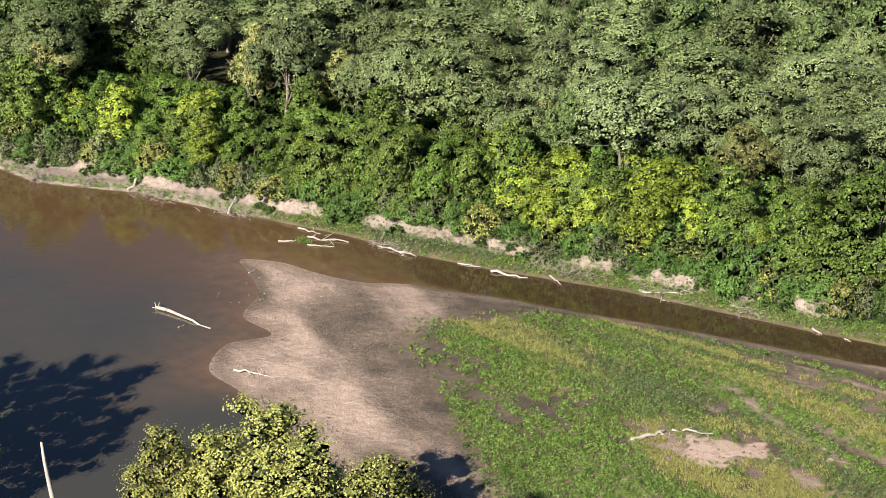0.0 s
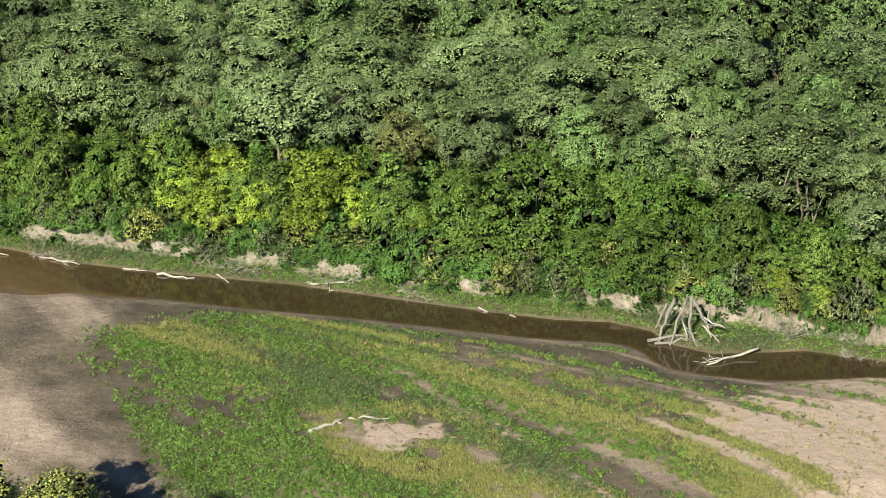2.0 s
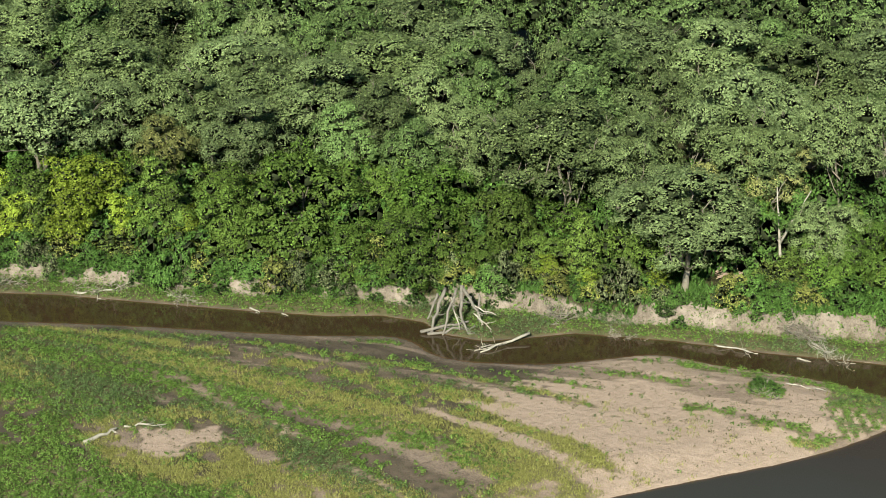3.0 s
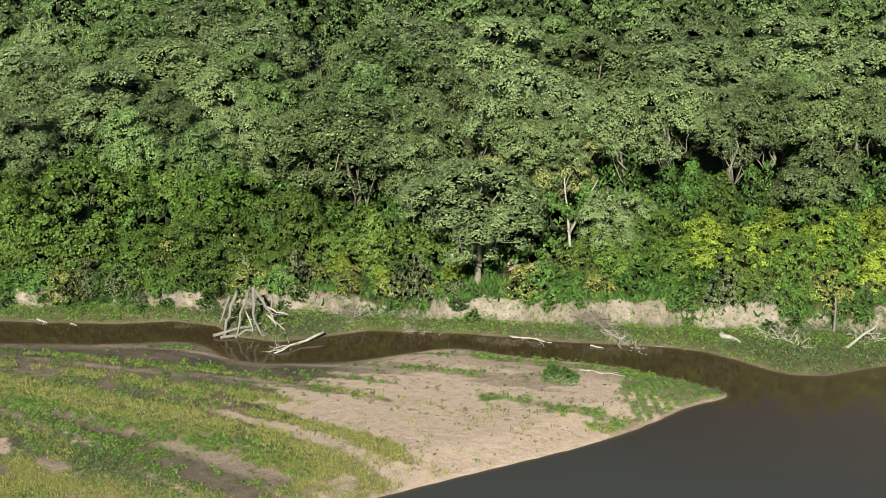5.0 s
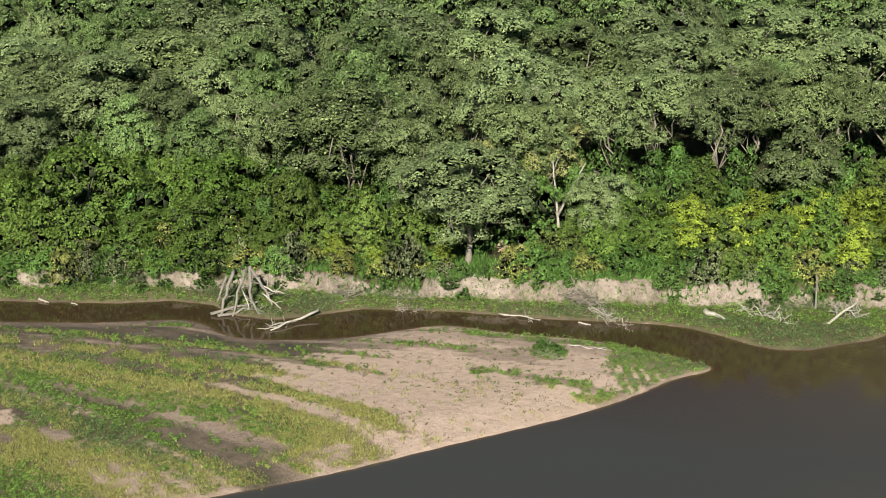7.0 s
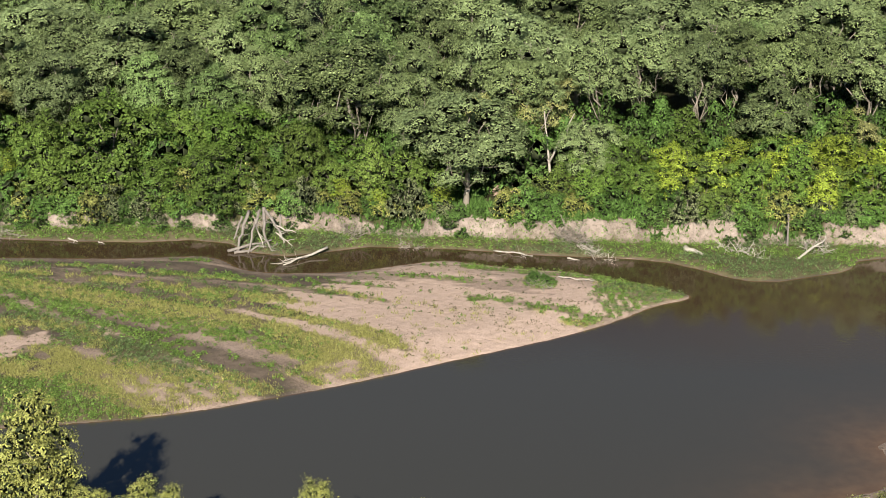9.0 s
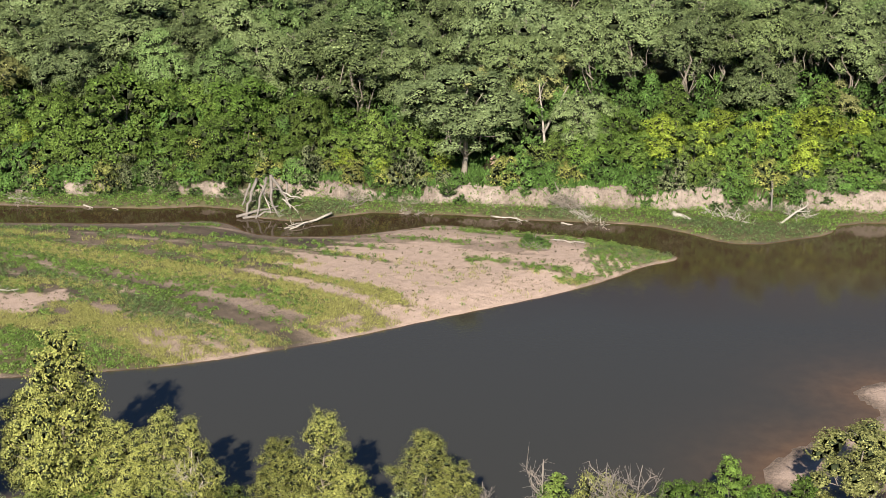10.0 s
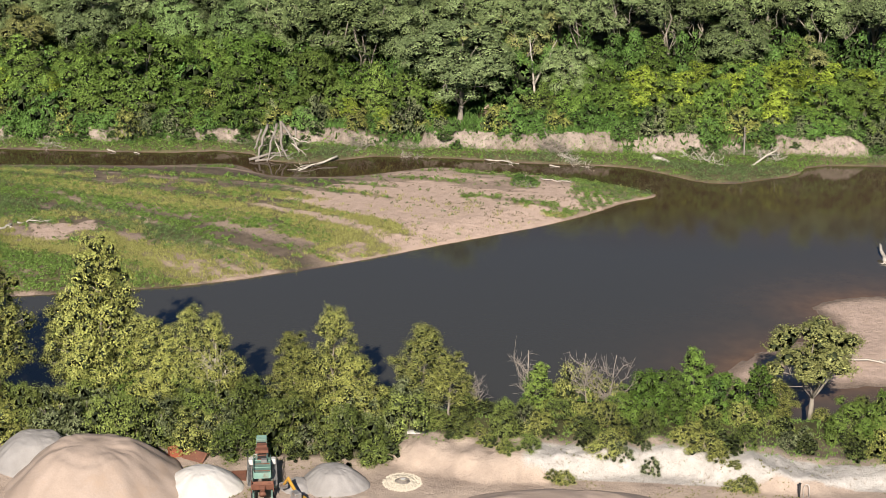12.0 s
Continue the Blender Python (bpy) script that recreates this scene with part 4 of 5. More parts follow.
def near_trees():
    rng = np.random.default_rng(23)
    for x, y, s, t in ((-23.4, 33.6, 1.2, 1.16), (-21.2, 34.4, 0.9, 1.25), (-25.6, 34.2, 0.9, 1.15), (-35.5, 34, 1.15, 1.1), (-28, 36, 0.85, 1.05), (-13.6, 33, 0.72, 1.22), (-10.1, 32.5, 0.72, 1.12), (-18.6, 33, 0.8, 1.0), (-16, 34, 0.8, 0.85), (2.5, 33, 0.80, 1.18), (-1.8, 33.5, 0.72, 0.95),
                       (-1.0, 33, 0.75, 0.8), (5.5, 30, 0.85, 0.75), (12.3, 32.5, 0.82, 0.85), (15.5, 32, 0.7, 0.7), (51.5, 33.5, 0.5, 0.7), (-40, 36, 1.2, 1.0),
                       (-47, 38, 1.2, 1.0), (-72.2, 44, 1.75, 0.86), (-59.8, 44, 1.6, 0.84), (-66.5, 43.5, 1.7, 0.80), (-77.5, 43, 1.5, 0.80), (-54.5, 43, 1.3, 0.82), (-83, 40, 1.2, 0.95), (-58, 38, 1.0, 0.9), (-111, 42, 1.2, 1.0), (-118, 43, 1.5, 1.05), (-126, 44, 1.5, 1.0), (-134, 44, 1.4, 1.0)):
        plant("bank_cottonwood", x, y, s, t)
    plant("cottonwood_yellowing", 55.5, 37.6, 0.86, 0.76, label="small yellow-green cottonwood on the near bank")
    for x, y, s, t in ((37.5, 32.5, 0.55, 1.05), (45.2, 33.5, 0.5, 1.2), (34.5, 31.5, 0.4, 1.0), (59.5, 31.5, 0.5, 1.0), (63, 31, 0.55, 1.0)):
        plant("maple", x, y, s, t, label="rounded green tree on the near bank")
    for x, y, s in ((42.3, 34.5, 0.68), (40, 32, 0.5), (49.2, 33, 0.55), (25.0, 32.5, 0.5)):
        plant("slender_tree", x, y, s, label="slender green tree on the near bank")
    low = []
    x = -50.0
    while x < 84:
        x += rng.uniform(1.5, 3.0)
        for y in (28.0, 31.5, 35.0):
            yy = y + rng.uniform(-1.6, 1.6) - (2.8 if x < 9 else 0)
            u = rng.random()
            k = 1.0
            if 14 < x < 62:
                k = 0.55
                if u < 0.25:
                    continue
            if u < 0.12 and y > 30:
                plant("slender_tree", x, yy, rng.uniform(0.45, 0.7) * k ** 0.5)
            elif u < 0.3:
                plant("willow", x, yy, rng.uniform(0.6, 1.0) * k, rng.uniform(0.9, 1.3))
            elif u < 0.75:
                plant("bank_shrub", x, yy, rng.uniform(0.55, 1.1) * k, rng.uniform(0.8, 1.4))
            else:
                plant("olive_shrub", x, yy, rng.uniform(0.55, 1.0) * k, rng.uniform(0.8, 1.5))
            if rng.random() < 0.6:
                low.append((x + rng.uniform(-2, 2), yy - rng.uniform(0.5, 2.5), rng.uniform(0.25, 0.5), 0.9))
    spread("near_bank_creepers", "bank_shrub", low, "low green creepers on the near bank", share=0.2)
    spread("near_vines", "vine_column", [(24.3, 33.2, 0.75, 0.8), (30.0, 34.2, 0.9, 0.55), (-7.5, 31.5, 0.9, 0.6), (44.5, 33, 0.9, 0.7)], "green vines climbing dead near bank trees", "vines", 1.0)
    for x, y, s, t in ((28.6, 34.2, 0.9, 1.5), (31.6, 35, 0.85, 1.4), (33.8, 34.2, 0.7, 1.3), (26.2, 33, 0.6, 1.0)):
        plant("olive_shrub", x, y, s, t)
    for x, y, s in ((32.8, 23.4, 0.62), (43.2, 24.4, 0.6), (44.4, 23.2, 0.4), (25.2, 28.2, 0.5), (28.5, 20.6, 0.35), (47.1, 20.6, 0.42), (45.6, 20.4, 0.3), (34.3, 26.2, 0.4), (41.2, 26.4, 0.5), (27.2, 20.8, 0.3)):
        plant("olive_shrub", x, y, s, 0.8, label="dusty olive shrub growing on the pale bank")
    for k in range(10):
        plant(["olive_shrub", "bank_shrub", "willow"][k % 3], rng.uniform(20, 58), rng.uniform(21.5, 26.5), rng.uniform(0.2, 0.42), rng.uniform(0.7, 1.1), label="small dusty shrub growing on the pale bank")


far_forest()
near_trees()


# ---- weeds, sedge and grass: countless tufts ----
def tufts(name, pts, rng, high, wide, blades, material, label, apart=0.0):
    """Short splayed blades round each point, as one mass."""
    n = len(pts) * blades
    p = np.repeat(pts, blades, 0) + np.concatenate([rng.normal(0, apart or wide * 0.9, (n, 2)), np.zeros((n, 1))], 1)
    a = rng.uniform(0, 2 * math.pi, n)
    h = high * rng.uniform(0.5, 1.3, n)
    w = wide * rng.uniform(0.6, 1.3, n)
    side = np.stack([np.cos(a), np.sin(a), 0 * a], 1)
    lean = np.stack([rng.normal(0, 0.45, n) * h, rng.normal(0, 0.45, n) * h, h], 1)
    side[np.cross(side, lean)[:, 1] > 0] *= -1
    v = np.stack([p - side * w[:, None] * 0.6, p + side * w[:, None] * 0.6, p + lean + side * (w * rng.uniform(-0.5, 0.5, n))[:, None]], 1).reshape(-1, 3)
    v[:, 2] -= 0.03
    nr = np.stack([rng.normal(0, 0.35, n), rng.normal(-0.35, 0.35, n), np.ones(n)], 1)
    nr /= np.linalg.norm(nr, axis=1, keepdims=True)
    me = mesh_of(name, v, np.arange(3 * n).reshape(-1, 3), material, normals=np.repeat(nr, 3, 0))
    tagged(new(name, me), label, "grass", kind="stuff")


def scatter(rng, n, x0, x1, y0, y1, want):
    x, y = rng.uniform(x0, x1, n), rng.uniform(y0, y1, n)
    k = rng.random(n) < want(x, y)
    x, y = x[k], y[k]
    return np.stack([x, y, land(x, y)], 1)


def bushes(name, pts, rng, wide, high, per, leaf, material, label):
    """Low leafy plants, each a small uneven dome of leaves, as one mass."""
    n = len(pts)
    size = rng.uniform(0.5, 1.35, n) ** 1.2
    a, q = rng.uniform(0, 2 * math.pi, (n, per)), np.sqrt(rng.random((n, per)))
    dx, dy = np.cos(a) * q, np.sin(a) * q
    z = np.sqrt(np.clip(1.05 - q * q, 0, 1)) * rng.uniform(0.35, 1.0, (n, per))
    o = np.stack([dx * wide, dy * wide, z * high], -1) * size[:, None, None]
    p = (pts[:, None] + o).reshape(-1, 3)
    m = n * per
    nr = np.stack([dx.ravel() * 0.9, dy.ravel() * 0.9, 0.3 + z.ravel()], 1) + rng.normal(0, 0.45, (m, 3))
    nr /= np.linalg.norm(nr, axis=1, keepdims=True)
    t = np.cross(nr, rng.normal(size=(m, 3)))
    t /= np.linalg.norm(t, axis=1, keepdims=True) + 1e-9
    b = np.cross(nr, t)
    s = (leaf * rng.uniform(0.6, 1.4, m))[:, None]
    v = np.stack([p - t * s * 0.5 - b * s * 0.4, p + t * s * 0.5 - b * s * 0.4, p + b * s * 0.8], 1).reshape(-1, 3)
    me = mesh_of(name, v, np.arange(3 * m).reshape(-1, 3), material, normals=np.repeat(nr, 3, 0))
    tint = np.repeat(rng.random(n).astype(np.float32), per * 3)
    me.attributes.new("tint", "FLOAT", "POINT").data.foreach_set("value", tint)
    tagged(new(name, me), label, "weeds", kind="stuff")


def bar_weeds():
    rng = np.random.default_rng(31)
    pts = scatter(rng, 52000, -100, 41, 66, 131, lambda x, y: weeds(x, y) ** 1.3)
    pts = pts[pts[:, 2] > 0.03]
    x, y = pts[:, 0], pts[:, 1]
    r = rng.normal(0, 0.065, len(pts))
    u = along(x, y)
    dry = fbm(u * 0.07 + 2, y * 0.05, 101, 3) + 0.16 * smooth(98, 90, y) * smooth(-60, -50, x) + 0.09 * smooth(-64, -45, x) * smooth(116, 106, y) + 0.2 * smooth(4, 0, np.abs(inside(SPOT, x, y) + 3))
    blue = fbm(u * 0.09, y * 0.06, 103, 3) + 0.08 * smooth(106, 118, y) - 0.1 * smooth(-60, -75, x) - 0.06 * smooth(106, 100, y)
    is_dry = dry + r > 0.70
    is_blue = ~is_dry & (blue + r[::-1] > 0.62)
    green = ~is_dry & ~is_blue
    bushes("weed_cover", pts[green], rng, 0.42, 0.52, 17, 0.155, M_GRASS, "low bright green leafy weeds on the sandbar")
    bushes("sedge_cover", pts[is_blue], rng, 0.40, 0.58, 15, 0.145, M_BLUEGRASS, "bluish green sedge and weeds on the sandbar")
    tufts("dry_grass_cover", np.repeat(pts[is_dry], 3, 0), rng, 0.42, 0.09, 6, M_DRYGRASS, "dry yellowish grass on the sandbar", 0.32)
    few = scatter(rng, 16000, -122, 41, 70, 131, lambda x, y: (inside(BAR, x, y) > 1.0) * (0.05 + 0.03 * smooth(-85, -95, x) + 0.62 * sand_patch(x, y) * smooth(0.36, 0.56, fbm(along(x, y) * 0.15, y * 0.12, 107, 4))))
    k = rng.random(len(few)) < 0.45
    bushes("sparse_sprouts", few[k], rng, 0.30, 0.22, 9, 0.12, M_DRYWEED, "sparse olive sprouts on open sand")
    tufts("withered_sprouts", few[~k], rng, 0.24, 0.06, 6, M_DRYWEED, "withered brown sprouts on open sand", 0.14)


def bank_grass():
    rng = np.random.default_rng(37)

    def toe(x, y):
        e, c = y - north_shore(x), y - cliff_line(x)
        return (e > 0.1) * (c < 1.2) * smooth(0.05, 0.5, e) * np.where(x < -130, 0.85 * smooth(2.6, 1.2, e), 0.95)
    pts = scatter(rng, 38000, -195, 92, 125, 142, toe)
    b = fbm(pts[:, 0] * 0.09, pts[:, 1] * 0.2, 111, 3) + 0.25 * smooth(36, 42, pts[:, 0]) * smooth(134.5, 132.5, pts[:, 1]) > 0.56
    bushes("bank_grass", pts[~b], rng, 0.34, 0.60, 8, 0.16, M_GRASS, "bright green grass along the far bank's foot")
    bushes("bank_sedge", pts[b], rng, 0.32, 0.75, 8, 0.15, M_BLUEGRASS, "tall bluish green sedge at the water's edge")
    under = scatter(rng, 24000, -205, 92, 138, 164, lambda x, y: 0.9 * (y - cliff_line(x) > 1.0) * (np.hypot(x - 14, y - 148) > 3))
    tufts("forest_floor_herbs", under, rng, 1.0, 0.4, 4, M_VINE, "green herbs and creepers under the trees")
    near = scatter(rng, 16000, -60, 80, 20, 40, lambda x, y: 0.8 * (south_shore(x) - y > 0.8) * smooth(25.5, 28.5, y + 3 * fbm(x * 0.2, y * 0.2, 113) - 2.2 * (x < 9)))
    tufts("near_bank_grass", near, rng, 0.28, 0.09, 6, M_GRASS, "olive weeds and grass on the near bank")
    yardw = scatter(rng, 4000, -30, 70, 14, 24, lambda x, y: 0.6 * smooth(0.56, 0.66, fbm(x * 0.22, y * 0.4, 117, 3)) * (np.abs(x - 12) > 6))
    tufts("yard_weeds", yardw, rng, 0.22, 0.07, 6, M_DRYGRASS, "scattered dusty weeds in the sand yard")


bar_weeds()
bank_grass()


# ---- driftwood ----
def drift_log(a, b, thick, seed, label, material=M_DRIFT, roots=0, forks=0, group="driftwood logs", name="driftwood_log"):
    """A bare bleached trunk lying from a to b, with side branches and root stubs."""
    rng = np.random.default_rng(seed)
    a, b = np.array(a, float), np.array(b, float)
    length = np.linalg.norm(b - a)
    e = holder(name, Matrix.Translation(a), label, "driftwood", group)
    tb = Tubes(7)
    pts = tb.limb(rng, (0, 0, 0), b - a, thick, thick * 0.45, 0.05, 7)
    part("trunk", tb.mesh("log", material), e)
    for k in range(forks):
        br = Tubes(5)
        p = pts[rng.integers(2, 6)]
        d = (b - a) / length + rng.normal(0, 0.75, 3) * np.array([1, 1, 0.5])
        q = p + d / np.linalg.norm(d) * length * rng.uniform(0.2, 0.42)
        q[2] = max(q[2], 0.05 - a[2])
        w = br.limb(rng, p, q, thick * 0.42, thick * 0.12, 0.1, 4)
        for j in range(2):
            r = w[2] + rng.normal(0, 0.1 * length, 3)
            r[2] = max(r[2], 0.0 - a[2])
            br.limb(rng, w[2], r, thick * 0.2, thick * 0.07, 0.1, 3)
        part("branch", br.mesh("log_branch", material), e)
    for k in range(roots):
        rt = Tubes(5)
        t = 2 * math.pi * k / roots
        side = np.cross(b - a, (0.2, 0.1, 1.0))
        side /= np.linalg.norm(side)
        up = np.cross(side, b - a) / length
        rt.limb(rng, (0, 0, 0), (side * math.cos(t) + up * math.sin(t)) * thick * rng.uniform(2, 3.6) - (b - a) / length * thick * 1.5, thick * 0.5, thick * 0.12, 0.12, 4)
        part("root", rt.mesh("log_root", material), e)
    return e


def brush_heap(a, b, high, count, seed, label, material=M_TWIG, thick=0.07):
    """A tangle of bare branches heaped between a and b."""
    rng = np.random.default_rng(seed)
    a, b = np.array(a, float), np.array(b, float)
    e = holder("brush_heap", Matrix.Translation(a), label, "driftwood", "brush heaps")
    tb = Tubes(4)
    for k in range(count):
        t = rng.random()
        p = (b - a) * t + np.array([rng.normal(0, 0.4), rng.normal(0, 0.4), 0])
        p[2] = zat(a[0] + p[0], a[1] + p[1]) - a[2] + (rng.uniform(0, 0.3 * high) if k % 5 else -0.15)
        d = np.array([rng.normal(0, 1), rng.normal(-0.3, 0.8), rng.uniform(-0.1, 0.9)])
        q = p + d / np.linalg.norm(d) * rng.uniform(0.8, 2.2) * (0.5 + 0.5 * high)
        w = tb.limb(rng, p, q, thick * rng.uniform(0.6, 1.4), 0.02, 0.12, 4)
        tb.limb(rng, w[1], w[1] + rng.normal(0, 0.6, 3) * (0.5 + 0.5 * high), thick * 0.5, 0.015, 0.1, 3)
        tb.limb(rng, w[2], w[2] + rng.normal(0, 0.5, 3) * (0.5 + 0.5 * high), thick * 0.4, 0.015, 0.1, 3)
    tagged(part("twig_tangle", tb.mesh("brush", material), e), kind="stuff")
    return e


def driftwood():
    L = "long bleached driftwood log lying in the shallows"
    drift_log((-127.8, 97.2, 0.28), (-117.8, 95.6, 0.02), 0.25, 1, L, roots=5)
    drift_log((-107.2, 86.0, 0.45), (-102.2, 86.9, 0.30), 0.16, 2, "bent bleached log with branch stubs on wet sand", forks=4)
    drift_log((-124.4, 113.6, 0.12), (-124.2, 115.4, 0.12), 0.09, 3, "short driftwood stick on wet sand")
    drift_log((-121.6, 93.6, 0.06), (-121.4, 95.1, 0.04), 0.11, 4, "short dark log afloat in the shallows", M_GREYWOOD)
    drift_log((-55.4, 91.8, 1.25), (-52.9, 95.6, 1.45), 0.30, 5, "white weathered log among green weeds", forks=1)
    drift_log((-52.2, 96.2, 1.5), (-47.6, 97.6, 1.5), 0.13, 6, "thin broken white branch beside open sand", forks=4)
    drift_log((-10.4, 132.3, 0.9), (-15.9, 127.0, 0.1), 0.2, 7, "forked white branch lying across the stream", forks=6)
    drift_log((40.3, 136.0, 1.1), (42.7, 133.9, 0.9), 0.42, 8, "thick broken driftwood trunk in the grass", M_DRIFT, forks=1)
    M = "bleached log stranded along the far bank"
    for k, (x0, y0, x1, y1, w, f) in enumerate(((-94.9, 131.1, -89.4, 131.8, 0.2, 1), (-86.8, 133.6, -84.2, 131.9, 0.13, 0), (-73.6, 134.8, -67.4, 135.6, 0.2, 3), (-60.6, 135.6, -55.8, 136.0, 0.15, 3),
                                                (-48.6, 134.5, -47.0, 133.7, 0.14, 1), (-44.0, 133.9, -43.0, 133.4, 0.1, 0), (13.2, 135.0, 18.8, 133.5, 0.13, 2), (23.7, 133.0, 25.4, 132.4, 0.13, 1),
                                                (-114, 131.7, -107, 130.9, 0.15, 3), (-100.5, 131.6, -97, 132.0, 0.12, 2), (-160.6, 132.2, -160, 137.8, 0.25, 0), (-140.8, 131.6, -142.9, 137.5, 0.2, 2))):
        z0, z1 = max(zat(x0, y0), 0) + w * 0.8, max(zat(x1, y1), 0) + w * 0.6
        drift_log((x0, y0, z0), (x1, y1, z1), w, 20 + k, M, forks=f)
    for k, (x0, y0, x1, y1, w, f) in enumerate(((-127.8, 126.1, -125.6, 127.4, 0.13, 3), (-128.2, 132.0, -124, 131.6, 0.13, 2), (-125, 129.6, -118.4, 130.7, 0.15, 3), (-123.2, 126.9, -119.4, 128.2, 0.1, 1))):
        drift_log((x0, y0, 0.12), (x1, y1, 0.12), w, 40 + k, "driftwood caught on a shoal in the stream", forks=f)
    drift_log((60.8, 59.3, 0.6), (68.5, 59.6, 0.75), 0.16, 50, "white branch on the near sand spit", forks=4)
    drift_log((71.6, 94.4, 0.1), (71.2, 98.4, 1.3), 0.35, 51, "pale stump leaning out of the river", roots=4)
    drift_log((22.6, 123.6, 1.0), (27.6, 122.5, 0.9), 0.1, 52, "thin grey branch lying on the bar", forks=5)
    drift_log((56.0, 134.0, 0.6), (60.2, 137.6, 2.6), 0.22, 53, "upturned pale root leaning on the bank", roots=5, forks=4)
    T = "tangle of bleached dead branches on the bank"
    for k, (x0, y0, x1, y1, h, n) in enumerate(((22.6, 139.2, 26.0, 137.0, 2.2, 70), (26.0, 136.0, 31.0, 131.8, 1.2, 50), (45.2, 137.6, 50.8, 133.8, 1.2, 45), (-145, 131.6, -136, 132.3, 1.0, 60),
                                                (-158.5, 131.8, -151, 131.9, 1.0, 40), (-176.6, 127.8, -175, 129.8, 1.0, 30), (-167.8, 130.6, -166.8, 133, 0.9, 25), (-115, 132.3, -110, 132.0, 0.9, 35),
                                                (-0.2, 135.7, 3.2, 135.0, 0.6, 30), (-90, 134.6, -80, 135.6, 1.2, 55), (-74, 135.6, -66, 136.4, 1.0, 40), (-9, 139, -6.6, 136.6, 1.8, 40), (57.6, 137.4, 60.4, 136, 1.4, 25),
                                                (19.2, 120.8, 20.8, 118.4, 0.9, 30), (-60.4, 135.8, -56.5, 135.0, 0.8, 30))):
        brush_heap((x0, y0, zat(x0, y0)), (x1, y1, zat(x1, y1)), h, n, 60 + k, T if k != 13 else "grey dead bush standing on the sandbar", M_DRIFT if k in (1, 2, 12) else M_TWIG)
    # a fallen tree: grey trunks leaning out of the bank into the stream
    e = holder("fallen_tree", Matrix.Translation((-20, 133, 0)), "fallen grey tree trunks leaning against the bank", "dead tree")
    rng = np.random.default_rng(77)
    for x0, y0, z0, x1, y1, z1, w in ((-2.0, 2.2, 5.0, -3.4, -1.8, -0.2, 0.27), (-3.0, 1.9, 4.3, -3.9, -0.4, 1.6, 0.20), (-0.5, 1.9, 5.3, -1.7, -1.6, -0.2, 0.22), (0.2, 1.8, 5.8, 0.7, -0.2, 1.6, 0.28), (0.7, -0.2, 1.7, 2.1, -1.5, -0.1, 0.18),
                                      (0.4, 1.7, 5.4, 2.8, 0.6, 2.2, 0.24), (2.4, 2.2, 4.6, 2.6, 0.9, 1.4, 0.16), (-4.6, -1.5, 0.2, 1.4, 0.6, 1.3, 0.24), (-3.6, -1.9, 0.15, 2.4, 0.2, 1.0, 0.20), (1.6, 1.1, 3.4, 5.0, 0.2, 2.7, 0.12),
                                      (2.0, 0.8, 2.4, 4.6, -0.6, 0.9, 0.10), (-1.2, 1.8, 4.0, 0.4, -0.8, 0.6, 0.12), (1.4, 1.6, 4.4, 3.4, 0.0, 1.2, 0.13)):
        tb = Tubes(8)
        pts = tb.limb(rng, (x0, y0, z0), (x1, y1, z1), w, w * 0.55, 0.045, 7)
        for k in range(4):
            p = pts[rng.integers(2, 6)]
            tb.limb(rng, p, p + np.array([rng.normal(0.4, 0.8), rng.normal(-0.4, 0.6), rng.uniform(-0.8, 0.6)]), w * 0.34, 0.02, 0.12, 4)
        part("trunk", tb.mesh("fallen_trunk", M_DRIFT if w < 0.15 else M_GREYWOOD), e)


driftwood()
drift_log((-88.7, 107.2, 1.0), (-84.2, 105.8, 0.75), 0.07, 90, "thin dead branch lying among green weeds", M_TWIG, forks=4)


def shore_shells():
    """Small white shells and stones strewn on the head of the bar."""
    rng = np.random.default_rng(83)
    vs = []
    for k in range(26):
        x, y = rng.uniform(-125, -108), rng.uniform(104, 118)
        vs.append(((ICO_V * rng.uniform(0.8, 1.2, (12, 1)) * np.array([1, 0.8, 0.5]) * rng.uniform(0.06, 0.13)) + np.array([x, y, max(zat(x, y), 0) + 0.03]))[ICO_F].reshape(-1, 3))
    v = np.concatenate(vs)
    tagged(new("white_shells", mesh_of("white_shells", v, np.arange(len(v)).reshape(-1, 3), M_DRIFT, flat=True)), "small white shells and stones on wet sand", "shells", kind="stuff")
    pts = np.stack([rng.normal(-124.6, 0.7, 40), rng.normal(128.0, 0.35, 40), np.full(40, 0.03)], 1)
    tufts("shoal_weeds", pts, rng, 0.5, 0.12, 8, M_GRASS, "green weed tuft caught among driftwood")


shore_shells()
for x, y, s in ((19.6, 121.2, 0.42), (21.2, 120.0, 0.3), (20.4, 122.4, 0.28)):
    plant("vine_thicket", x, y, s, 0.7, label="low green bush round a dead shrub on sand")


